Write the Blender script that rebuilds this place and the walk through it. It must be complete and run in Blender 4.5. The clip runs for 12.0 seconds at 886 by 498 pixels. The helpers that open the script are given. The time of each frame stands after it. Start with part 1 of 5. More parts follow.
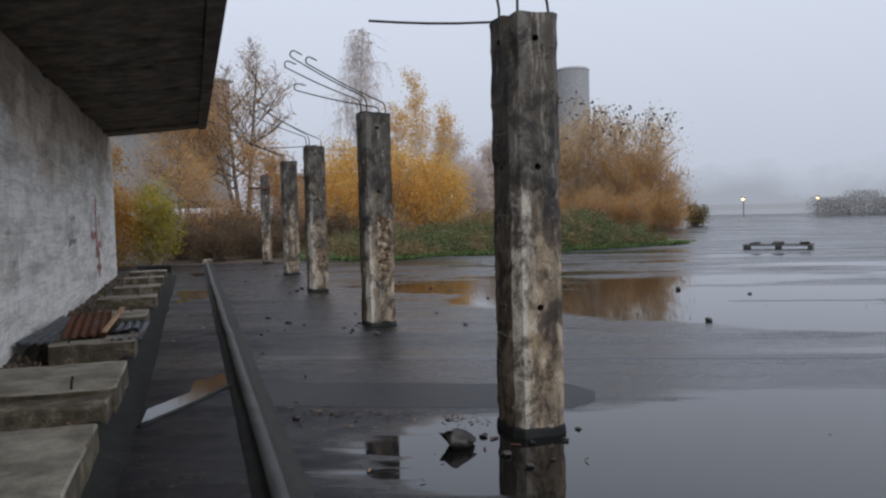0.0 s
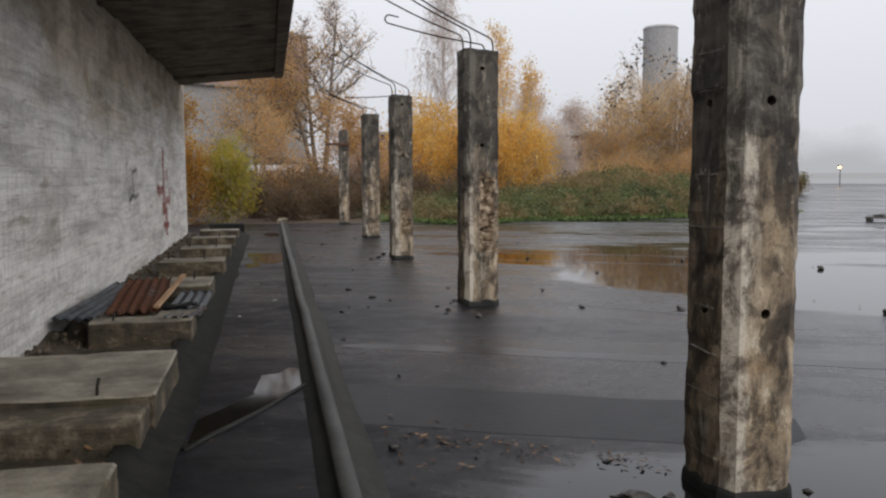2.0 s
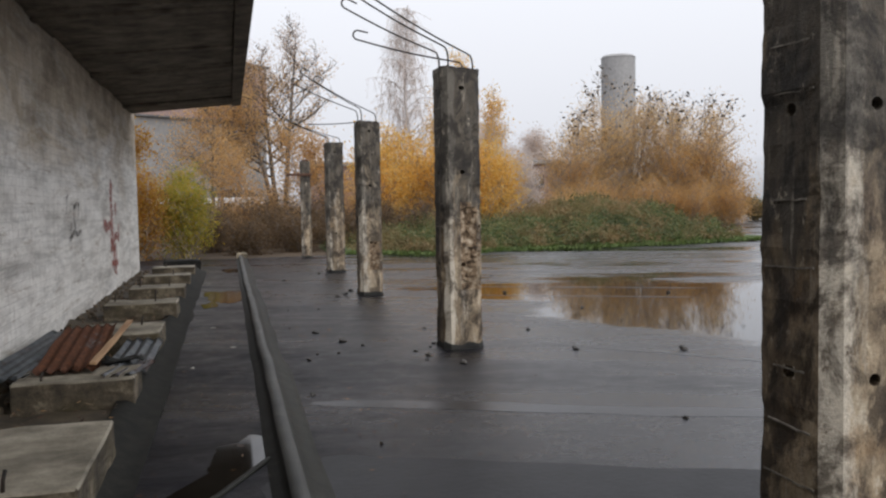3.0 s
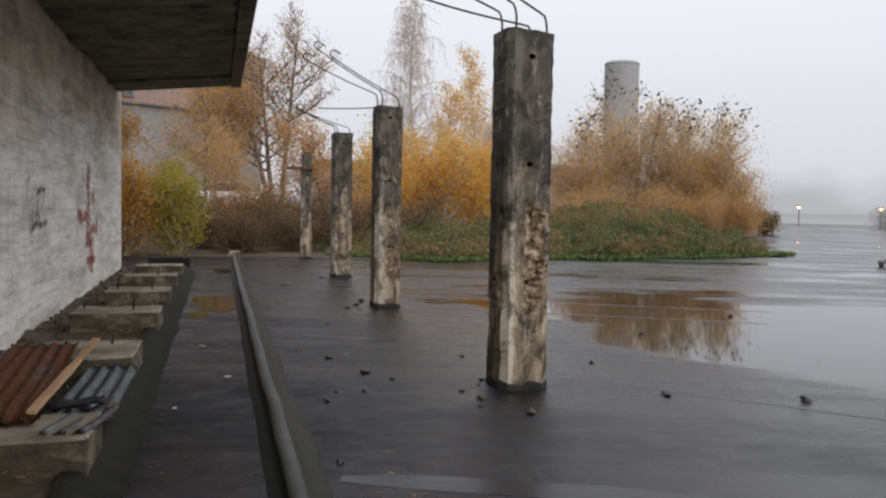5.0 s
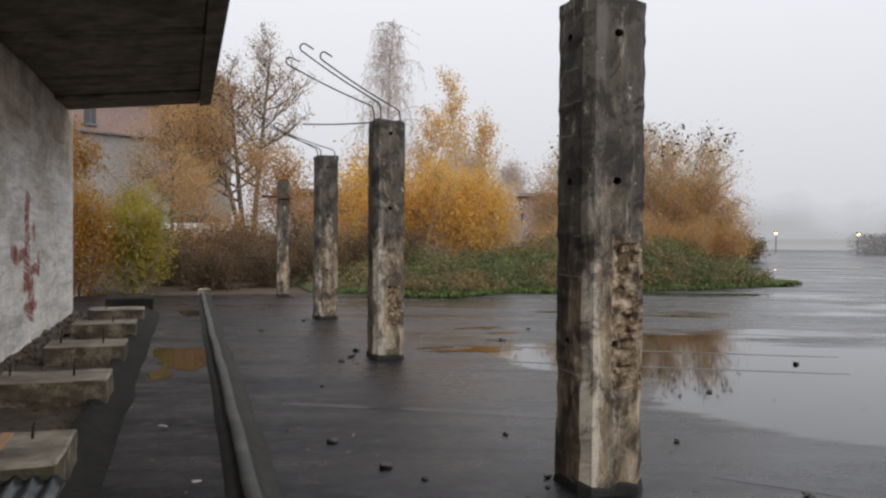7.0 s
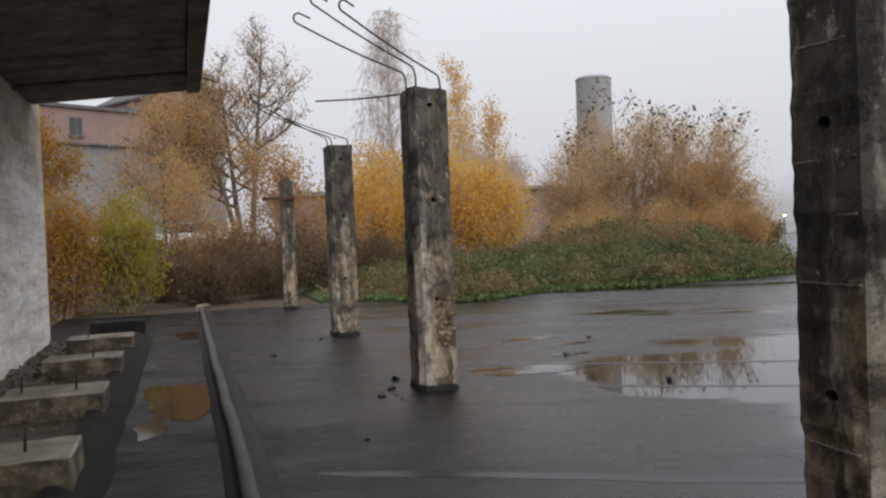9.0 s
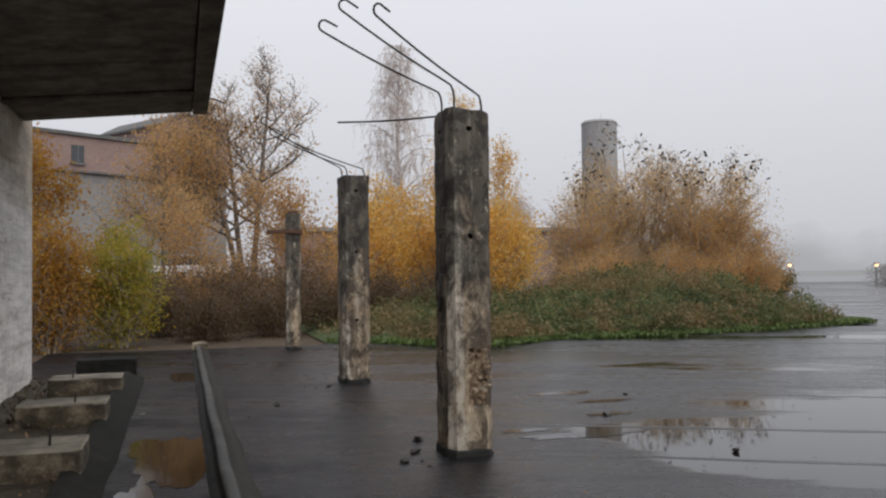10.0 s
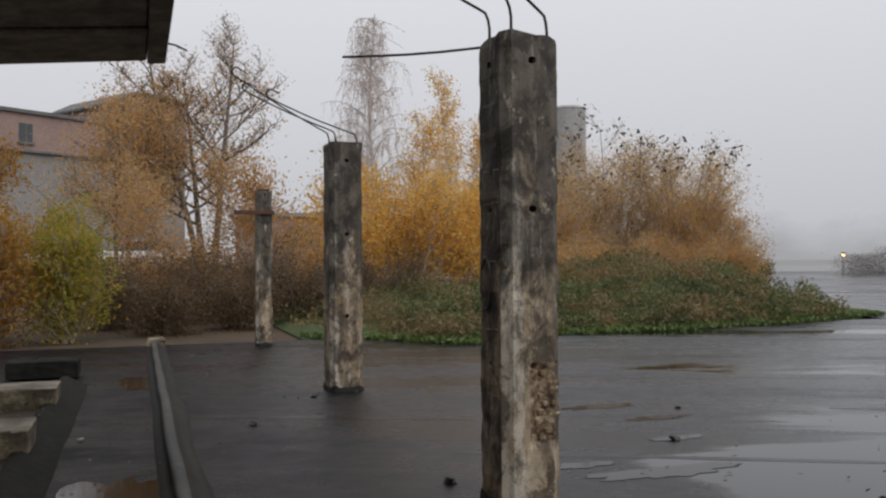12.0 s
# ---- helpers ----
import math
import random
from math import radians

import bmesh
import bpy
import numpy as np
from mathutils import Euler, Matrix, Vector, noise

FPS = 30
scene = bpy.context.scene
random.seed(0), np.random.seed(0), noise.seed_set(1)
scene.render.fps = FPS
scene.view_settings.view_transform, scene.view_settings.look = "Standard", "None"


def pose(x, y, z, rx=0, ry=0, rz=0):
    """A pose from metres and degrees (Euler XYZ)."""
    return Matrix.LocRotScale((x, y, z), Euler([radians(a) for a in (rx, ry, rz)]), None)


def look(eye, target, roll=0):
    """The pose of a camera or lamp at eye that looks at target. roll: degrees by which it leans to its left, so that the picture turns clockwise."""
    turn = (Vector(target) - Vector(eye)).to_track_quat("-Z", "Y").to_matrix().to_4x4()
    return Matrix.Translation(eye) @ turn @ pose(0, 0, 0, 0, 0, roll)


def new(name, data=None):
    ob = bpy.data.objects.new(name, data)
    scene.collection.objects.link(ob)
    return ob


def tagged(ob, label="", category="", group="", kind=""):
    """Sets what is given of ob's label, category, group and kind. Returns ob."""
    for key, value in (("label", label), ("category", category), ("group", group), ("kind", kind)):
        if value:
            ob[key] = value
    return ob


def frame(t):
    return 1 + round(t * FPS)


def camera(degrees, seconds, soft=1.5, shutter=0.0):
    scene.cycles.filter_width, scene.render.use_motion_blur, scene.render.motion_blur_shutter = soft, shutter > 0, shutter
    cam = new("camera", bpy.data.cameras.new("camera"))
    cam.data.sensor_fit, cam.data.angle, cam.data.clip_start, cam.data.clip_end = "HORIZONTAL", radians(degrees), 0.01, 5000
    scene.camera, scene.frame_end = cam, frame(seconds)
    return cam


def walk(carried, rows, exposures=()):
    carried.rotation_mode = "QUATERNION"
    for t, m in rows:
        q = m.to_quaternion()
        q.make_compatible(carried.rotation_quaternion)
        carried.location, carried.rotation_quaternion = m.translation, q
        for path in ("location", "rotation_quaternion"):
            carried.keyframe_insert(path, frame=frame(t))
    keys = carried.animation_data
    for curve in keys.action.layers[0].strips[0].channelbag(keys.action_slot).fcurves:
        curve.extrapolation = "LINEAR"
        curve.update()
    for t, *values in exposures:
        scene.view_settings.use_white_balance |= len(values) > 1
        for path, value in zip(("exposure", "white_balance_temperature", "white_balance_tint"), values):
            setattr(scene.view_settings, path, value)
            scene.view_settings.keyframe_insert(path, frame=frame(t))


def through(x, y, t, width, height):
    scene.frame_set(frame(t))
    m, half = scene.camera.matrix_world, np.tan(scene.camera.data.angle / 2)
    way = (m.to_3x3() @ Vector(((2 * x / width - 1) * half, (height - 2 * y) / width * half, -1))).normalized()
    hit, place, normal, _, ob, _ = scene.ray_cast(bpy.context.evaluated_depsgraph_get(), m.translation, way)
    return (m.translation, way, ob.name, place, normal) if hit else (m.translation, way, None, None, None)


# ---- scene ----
# ---- camera ----
cam = camera(54.8, 12.0, soft=2.3)
METRES, EYE, TURN = 13.0, 1.645, -16.3
ROWS = [
    (0.0, 0.0, 0.0, 0.0, -0.06, -2.59, 1.43),
    (0.5, -0.0069, 0.0364, -0.0004, 0.72, -2.45, 0.53),
    (1.0, -0.0211, 0.0754, -0.0011, 1.38, -1.43, 1.03),
    (1.5, -0.029, 0.1112, -0.0027, 1.83, -2.31, 1.23),
    (2.0, -0.0385, 0.1496, -0.003, 4.85, -5.06, 0.25),
    (2.5, -0.0516, 0.1885, -0.0036, 1.9, -5.3, 0.56),
    (3.0, -0.0588, 0.2252, -0.003, 2.19, -3.08, 1.0),
    (5.0, -0.1097, 0.3796, -0.0054, 1.63, -2.92, -1.05),
    (5.5, -0.1215, 0.4159, -0.0033, -1.22, -3.59, -0.79),
    (6.0, -0.1287, 0.4574, -0.005, 2.35, -0.88, 2.2),
    (6.5, -0.1397, 0.4977, -0.005, 2.4, -1.22, 0.47),
    (7.0, -0.1542, 0.5381, -0.0037, -0.36, -0.93, -0.43),
    (9.0, -0.2014, 0.7133, -0.0044, -0.61, -1.04, 2.32),
    (9.5, -0.2185, 0.7533, -0.003, -1.42, -0.17, 1.0),
    (10.0, -0.2269, 0.7977, -0.0029, -0.72, 1.63, 0.62),
    (10.5, -0.2354, 0.8395, -0.0033, -4.17, -0.14, 0.0),
    (11.0, -0.2489, 0.8826, -0.002, -6.91, 0.08, -1.09),
    (11.5, -0.2563, 0.9205, -0.0029, -6.24, 1.71, -0.31),
    (12.0, -0.2698, 0.9596, -0.0033, -3.36, 0.79, 0.33),
]
EXPOSURES = [(0.0, 0.05, 5950, 10), (0.5, 0.08, 6120, 10), (1.5, 0.25, 6450, 10), (2.0, 0.34, 6550, 10), (2.5, 0.46, 6500, 10), (5.0, 0.36, 6550, 10), (7.0, 0.3, 6600, 10), (9.5, 0.17, 6550, 10), (10.5, 0.05, 6550, 10), (12.0, -0.02, 6600, 10)]
walk(cam, [(t, pose(0, 0, EYE, 0, 0, TURN) @ pose(METRES * x, METRES * y, METRES * z, 90 + pitch, roll, yaw)) for t, x, y, z, yaw, pitch, roll in ROWS],
     exposures=EXPOSURES)

# ---- world and light ----
world = bpy.data.worlds.new("overcast_sky")
scene.world = world
world.use_nodes = True
wn, wl = world.node_tree.nodes, world.node_tree.links
wn.clear()
sky = wn.new("ShaderNodeTexSky")
sky.sky_type, sky.sun_disc = "NISHITA", False
sky.sun_elevation, sky.sun_rotation = radians(46), radians(160)
sky.air_density, sky.dust_density = 2.0, 6.0
sky_grey = wn.new("ShaderNodeHueSaturation")
sky_grey.inputs["Saturation"].default_value = 0.06
sky_mix = wn.new("ShaderNodeMixRGB")
sky_mix.inputs[0].default_value = 0.9
sky_mix.inputs[2].default_value = (5.6, 5.75, 6.2, 1)
sky_bg = wn.new("ShaderNodeBackground")
sky_bg.inputs["Strength"].default_value = 0.125
sky_out = wn.new("ShaderNodeOutputWorld")
wl.new(sky.outputs[0], sky_grey.inputs["Color"])
wl.new(sky_grey.outputs[0], sky_mix.inputs[1])
sky_co = wn.new("ShaderNodeTexCoord")
sky_sep = wn.new("ShaderNodeSeparateXYZ")
sky_up = wn.new("ShaderNodeMapRange")
sky_up.inputs["From Min"].default_value, sky_up.inputs["From Max"].default_value = 0.0, 0.3
sky_up.inputs["To Min"].default_value, sky_up.inputs["To Max"].default_value = 0.8, 1.06
sky_fade = wn.new("ShaderNodeMixRGB")
sky_fade.blend_type = "MULTIPLY"
sky_fade.inputs[0].default_value = 1.0
wl.new(sky_co.outputs["Generated"], sky_sep.inputs[0])
wl.new(sky_sep.outputs["Z"], sky_up.inputs["Value"])
wl.new(sky_mix.outputs[0], sky_fade.inputs[1])
wl.new(sky_up.outputs[0], sky_fade.inputs[2])
wl.new(sky_fade.outputs[0], sky_bg.inputs["Color"])
wl.new(sky_bg.outputs[0], sky_out.inputs[0])
sun = new("sun", bpy.data.lights.new("sun", "SUN"))
sun.data.energy, sun.data.angle, sun.data.color = 1.4, radians(80), (1.0, 0.97, 0.93)
sun.matrix_world = look((10, -18, 30), (0, 10, 0))


# ---- materials ----
def material(name, rough=0.8, metal=0.0):
    m = bpy.data.materials.new(name)
    m.use_nodes = True
    n = m.node_tree.nodes
    bsdf = n["Principled BSDF"]
    bsdf.inputs["Roughness"].default_value = rough
    bsdf.inputs["Metallic"].default_value = metal
    return m, n, m.node_tree.links, bsdf


def noise_at(n, l, scale, detail=6, rough=0.6, stretch=(1, 1, 1), coord=None, distort=0.0):
    """Object-space noise, stretched."""
    if coord is None:
        place = n.new("ShaderNodeVectorMath")
        l.new(n.new("ShaderNodeTexCoord").outputs["Object"], place.inputs[0])
        l.new(n.new("ShaderNodeObjectInfo").outputs["Location"], place.inputs[1])
        coord = place.outputs[0]
    mp = n.new("ShaderNodeMapping")
    mp.inputs["Scale"].default_value = stretch
    tx = n.new("ShaderNodeTexNoise")
    tx.inputs["Scale"].default_value, tx.inputs["Detail"].default_value = scale, detail
    tx.inputs["Roughness"].default_value, tx.inputs["Distortion"].default_value = rough, distort
    l.new(coord, mp.inputs["Vector"])
    l.new(mp.outputs[0], tx.inputs["Vector"])
    return tx.outputs["Fac"]


def ramp(n, l, fac, stops):
    r = n.new("ShaderNodeValToRGB")
    e = r.color_ramp.elements
    while len(e) < len(stops):
        e.new(0.5)
    for el, (p, c) in zip(e, stops):
        el.position = p
        el.color = (*c, 1) if isinstance(c, tuple) else (c, c, c, 1)
    l.new(fac, r.inputs[0])
    return r.outputs[0]


def mix(n, l, fac, a, b, kind="MIX"):
    x = n.new("ShaderNodeMixRGB")
    x.blend_type = kind
    for i, v in enumerate((fac, a, b)):
        sock = x.inputs[i]
        if isinstance(v, (int, float)):
            sock.default_value = v if i == 0 else (v, v, v, 1)
        elif isinstance(v, tuple):
            sock.default_value = (*v, 1)
        else:
            l.new(v, sock)
    return x.outputs[0]


def bump(n, l, bsdf, height, strength, distance=0.01):
    b = n.new("ShaderNodeBump")
    b.inputs["Strength"].default_value, b.inputs["Distance"].default_value = strength, distance
    l.new(height, b.inputs["Height"])
    l.new(b.outputs[0], bsdf.inputs["Normal"])


def simple(name, stops, scale=6, rough=0.8, metal=0.0, stretch=(1, 1, 1), bump_by=0.3, random=0.0):
    """A two-scale material: a ramp over broad noise, fine grain over it, relief."""
    m, n, l, b = material(name, rough, metal)
    base = ramp(n, l, noise_at(n, l, scale, 8, 0.65, stretch), stops)
    fine = ramp(n, l, noise_at(n, l, scale * 9, 4, 0.6), [(0.3, 0.72), (0.7, 1.0)])
    col = mix(n, l, 0.8, base, fine, "MULTIPLY")
    if random:
        info = n.new("ShaderNodeNewGeometry").outputs["Random Per Island"]
        col = mix(n, l, random, col, ramp(n, l, info, [(0, 0.45), (1, 1.0)]), "MULTIPLY")
    l.new(col, b.inputs["Base Color"])
    bump(n, l, b, noise_at(n, l, scale * 5, 6), bump_by)
    return m


def concrete_material(name, dark, mid, pale, stain=0.6, wet=0.55):
    """Weathered cast concrete: broad stains, vertical streaks, pores, worn pale patches."""
    m, n, l, b = material(name, wet)
    broad = ramp(n, l, noise_at(n, l, 2.6, 8, 0.65), [(0.3, dark), (0.5, mid), (0.72, pale)])
    streak = ramp(n, l, noise_at(n, l, 9, 5, 0.6, (1, 1, 0.09)), [(0.36, 0.25), (0.56, 1.0)])
    col = mix(n, l, stain, broad, streak, "MULTIPLY")
    grain = noise_at(n, l, 70, 6, 0.7)
    col = mix(n, l, 0.55, col, ramp(n, l, grain, [(0.3, 0.5), (0.6, 1.0)]), "MULTIPLY")
    l.new(col, b.inputs["Base Color"])
    bump(n, l, b, mix(n, l, 0.5, grain, noise_at(n, l, 14, 8, 0.7)), 0.6, 0.015)
    return m


def leaf_material(name, stops, through=0.3, patch=0.75):
    """Thin leaves: colour by leaf, some light let through."""
    m, n, l, b = material(name, 0.6)
    info = n.new("ShaderNodeNewGeometry").outputs["Random Per Island"]
    col = ramp(n, l, info, stops)
    col = mix(n, l, 0.6, col, ramp(n, l, noise_at(n, l, 0.9, 4), [(0.38, patch), (0.6, 1.0)]), "MULTIPLY")
    l.new(col, b.inputs["Base Color"])
    tr = n.new("ShaderNodeBsdfTranslucent")
    l.new(col, tr.inputs["Color"])
    mx = n.new("ShaderNodeMixShader")
    mx.inputs[0].default_value = through
    out = n["Material Output"]
    l.new(b.outputs[0], mx.inputs[1])
    l.new(tr.outputs[0], mx.inputs[2])
    l.new(mx.outputs[0], out.inputs["Surface"])
    return m


def pavement_material():
    """Old bitumen felt after rain: dark grain, damp patches, water film lying in long shallow pools."""
    m, n, l, b = material("wet_bitumen", 0.3)
    co = n.new("ShaderNodeTexCoord").outputs["Object"]
    sep = n.new("ShaderNodeSeparateXYZ")
    l.new(co, sep.inputs[0])
    broad = ramp(n, l, noise_at(n, l, 0.8, 8, 0.65, (0.5, 1, 1), co), [(0.3, (0.006, 0.006, 0.008)), (0.55, (0.012, 0.0118, 0.016)), (0.75, (0.024, 0.0235, 0.03))])
    grain = noise_at(n, l, 90, 5, 0.7, (1, 1, 1), co)
    col = mix(n, l, 0.6, broad, ramp(n, l, grain, [(0.3, 0.45), (0.65, 1.0)]), "MULTIPLY")
    blot = ramp(n, l, noise_at(n, l, 3.5, 9, 0.72, (0.7, 1, 1), co), [(0.36, 0.4), (0.6, 1.0)])
    col = mix(n, l, 0.7, col, blot, "MULTIPLY")
    # pools: long along the felt strips, wider away from the columns
    strip = n.new("ShaderNodeMapping")
    strip.inputs["Rotation"].default_value = (0, 0, radians(23))
    l.new(co, strip.inputs["Vector"])
    along = strip.outputs[0]
    pool = noise_at(n, l, 0.5, 8, 0.62, (0.2, 1.0, 1), along, 0.4)
    east = n.new("ShaderNodeMapRange")
    east.inputs["From Min"].default_value, east.inputs["From Max"].default_value = 3.4, 8.0
    east.inputs["To Min"].default_value, east.inputs["To Max"].default_value = -0.2, 0.05
    l.new(sep.outputs["X"], east.inputs["Value"])
    south = n.new("ShaderNodeMapRange")
    south.inputs["From Min"].default_value, south.inputs["From Max"].default_value = 16.5, 21.0
    south.inputs["To Min"].default_value, south.inputs["To Max"].default_value = 0.0, -0.1
    l.new(sep.outputs["Y"], south.inputs["Value"])
    add = n.new("ShaderNodeMath")
    l.new(pool, add.inputs[0])
    l.new(east.outputs[0], add.inputs[1])
    add2 = n.new("ShaderNodeMath")
    l.new(add.outputs[0], add2.inputs[0])
    l.new(south.outputs[0], add2.inputs[1])
    spot = n.new("ShaderNodeMapping")
    spot.vector_type = "TEXTURE"
    spot.inputs["Location"].default_value = (3.4, 4.9, 0)
    spot.inputs["Rotation"].default_value = (0, 0, radians(-12))
    spot.inputs["Scale"].default_value = (2.7, 1.5, 1)
    l.new(co, spot.inputs["Vector"])
    off = n.new("ShaderNodeVectorMath")
    off.operation = "LENGTH"
    l.new(spot.outputs[0], off.inputs[0])
    near = n.new("ShaderNodeMapRange")
    near.inputs["From Min"].default_value, near.inputs["From Max"].default_value = 0.1, 1.5
    near.inputs["To Min"].default_value, near.inputs["To Max"].default_value = 0.5, 0.0
    l.new(off.outputs["Value"], near.inputs["Value"])
    add3 = n.new("ShaderNodeMath")
    l.new(add2.outputs[0], add3.inputs[0])
    l.new(near.outputs[0], add3.inputs[1])
    # the broad shallow pool beyond the columns
    mid = n.new("ShaderNodeMapping")
    mid.vector_type = "TEXTURE"
    mid.inputs["Location"].default_value = (6.75, 14.9, 0)
    mid.inputs["Rotation"].default_value = (0, 0, radians(17))
    mid.inputs["Scale"].default_value = (2.5, 5.3, 1)
    l.new(co, mid.inputs["Vector"])
    reach = n.new("ShaderNodeVectorMath")
    reach.operation = "LENGTH"
    l.new(mid.outputs[0], reach.inputs[0])
    wide = n.new("ShaderNodeMapRange")
    wide.inputs["From Min"].default_value, wide.inputs["From Max"].default_value = 0.55, 1.25
    wide.inputs["To Min"].default_value, wide.inputs["To Max"].default_value = 0.3, 0.0
    l.new(reach.outputs["Value"], wide.inputs["Value"])
    side = n.new("ShaderNodeMapping")
    side.vector_type = "TEXTURE"
    side.inputs["Location"].default_value = (4.7, 17.6, 0)
    side.inputs["Scale"].default_value = (1.7, 1.5, 1)
    l.new(co, side.inputs["Vector"])
    lobe = n.new("ShaderNodeVectorMath")
    lobe.operation = "LENGTH"
    l.new(side.outputs[0], lobe.inputs[0])
    patchy = n.new("ShaderNodeMapRange")
    patchy.inputs["From Min"].default_value, patchy.inputs["From Max"].default_value = 0.5, 1.2
    patchy.inputs["To Min"].default_value, patchy.inputs["To Max"].default_value = 0.2, 0.0
    l.new(lobe.outputs["Value"], patchy.inputs["Value"])
    add6 = n.new("ShaderNodeMath")
    l.new(add3.outputs[0], add6.inputs[0])
    l.new(patchy.outputs[0], add6.inputs[1])
    add5 = n.new("ShaderNodeMath")
    l.new(add6.outputs[0], add5.inputs[0])
    l.new(wide.outputs[0], add5.inputs[1])
    ragged = n.new("ShaderNodeMath")
    ragged.operation = "MULTIPLY_ADD"
    ragged.inputs[1].default_value, ragged.inputs[2].default_value = 0.16, -0.08
    l.new(noise_at(n, l, 3.0, 8, 0.7, (0.3, 1.3, 1), along), ragged.inputs[0])
    add4 = n.new("ShaderNodeMath")
    l.new(add5.outputs[0], add4.inputs[0])
    l.new(ragged.outputs[0], add4.inputs[1])
    water = ramp(n, l, add4.outputs[0], [(0.485, 0.0), (0.55, 1.0)])
    damp = ramp(n, l, noise_at(n, l, 0.75, 5, 0.6, (0.18, 1.0, 1), along, 0.4), [(0.36, 0.5), (0.52, 0.38), (0.68, 0.24)])
    film = n.new("ShaderNodeMapRange")
    film.inputs["From Min"].default_value, film.inputs["From Max"].default_value = 0.5, 3.2
    l.new(sep.outputs["X"], film.inputs["Value"])
    wet = mix(n, l, film.outputs[0], damp, ramp(n, l, noise_at(n, l, 0.8, 6, 0.65, (0.16, 1, 1), along), [(0.38, 0.4), (0.6, 0.16)]))
    speck = ramp(n, l, noise_at(n, l, 3.5, 10, 0.78, (0.85, 1, 1), co), [(0.36, 0.5), (0.5, 1.0), (0.66, 1.25)])
    wet = mix(n, l, 0.7, wet, speck, "MULTIPLY")
    l.new(mix(n, l, water, wet, 0.035), b.inputs["Roughness"])
    l.new(mix(n, l, water, col, (0.007, 0.0065, 0.006)), b.inputs["Base Color"])
    b.inputs["IOR"].default_value = 1.45
    spec = mix(n, l, water, ramp(n, l, noise_at(n, l, 2.2, 8, 0.7, (0.5, 1, 1), co), [(0.35, 0.05), (0.65, 0.2)]), 0.32)
    spec = mix(n, l, film.outputs[0], spec, mix(n, l, water, 0.62, 0.45))
    l.new(spec, b.inputs["Specular IOR Level"])
    relief = mix(n, l, 0.5, grain, noise_at(n, l, 12, 6, 0.6, (0.6, 1, 1), co))
    flat = mix(n, l, water, relief, 0.5)
    bump(n, l, b, flat, 0.75, 0.009)
    return m


def wall_material():
    """Whitewash over brick: courses that show as relief, flaked and stained patches."""
    m, n, l, b = material("whitewashed_brick", 0.85)
    co = n.new("ShaderNodeTexCoord").outputs["Object"]
    sw = n.new("ShaderNodeSeparateXYZ")
    cw = n.new("ShaderNodeCombineXYZ")
    l.new(co, sw.inputs[0])
    l.new(sw.outputs["Y"], cw.inputs["X"])
    l.new(sw.outputs["Z"], cw.inputs["Y"])
    br = n.new("ShaderNodeTexBrick")
    br.inputs["Scale"].default_value = 1.0
    br.inputs["Brick Width"].default_value, br.inputs["Row Height"].default_value = 0.26, 0.088
    br.inputs["Mortar Size"].default_value, br.inputs["Mortar Smooth"].default_value = 0.007, 0.6
    br.inputs["Color1"].default_value, br.inputs["Color2"].default_value = (1, 1, 1, 1), (0.8, 0.8, 0.8, 1)
    br.inputs["Mortar"].default_value = (0.35, 0.35, 0.35, 1)
    l.new(cw.outputs[0], br.inputs["Vector"])
    bare = ramp(n, l, noise_at(n, l, 1.4, 8, 0.65, (1, 1, 1), co), [(0.32, (0.32, 0.26, 0.19)), (0.5, (0.5, 0.42, 0.32)), (0.7, (0.68, 0.6, 0.485))])
    lime = ramp(n, l, noise_at(n, l, 2.1, 9, 0.7, (1, 0.3, 1.4), co), [(0.3, (0.54, 0.515, 0.475)), (0.5, (0.78, 0.755, 0.71)), (0.7, (0.87, 0.85, 0.81))])
    # limewash reaches to about head height and ends in an uneven line
    edge = n.new("ShaderNodeMapRange")
    edge.inputs["From Min"].default_value, edge.inputs["From Max"].default_value = 1.5, 3.7
    edge.inputs["To Min"].default_value, edge.inputs["To Max"].default_value = 0.22, -0.22
    l.new(sw.outputs["Z"], edge.inputs["Value"])
    add = n.new("ShaderNodeMath")
    l.new(noise_at(n, l, 1.0, 9, 0.7, (1, 0.32, 1.3), co, 0.5), add.inputs[0])
    l.new(edge.outputs[0], add.inputs[1])
    col = mix(n, l, ramp(n, l, add.outputs[0], [(0.38, 0.0), (0.6, 1.0)]), bare, lime)
    drip = ramp(n, l, noise_at(n, l, 5, 6, 0.6, (1, 1, 0.25), co), [(0.35, 0.6), (0.5, 1.0)])
    col = mix(n, l, 0.08, col, drip, "MULTIPLY")
    fine = ramp(n, l, noise_at(n, l, 26, 6, 0.7, (1, 1, 1), co), [(0.32, 0.55), (0.55, 1.0)])
    col = mix(n, l, 0.36, col, fine, "MULTIPLY")
    col = mix(n, l, 0.22, col, br.outputs["Color"], "MULTIPLY")
    mottle = ramp(n, l, noise_at(n, l, 2.0, 9, 0.7, (1, 0.3, 1.6), co, 0.8), [(0.36, 0.35), (0.52, 1.0)])
    col = mix(n, l, 0.5, col, mottle, "MULTIPLY")
    scab = ramp(n, l, noise_at(n, l, 4.5, 8, 0.75, (1, 0.22, 1.5), co, 0.6), [(0.57, 0.0), (0.63, 0.7)])
    col = mix(n, l, scab, col, (0.33, 0.275, 0.215))
    seep = ramp(n, l, noise_at(n, l, 2.4, 9, 0.72, (1, 0.16, 2.2), co, 1.0), [(0.5, 1.0), (0.58, 0.62), (0.66, 1.0)])
    col = mix(n, l, 0.5, col, seep, "MULTIPLY")
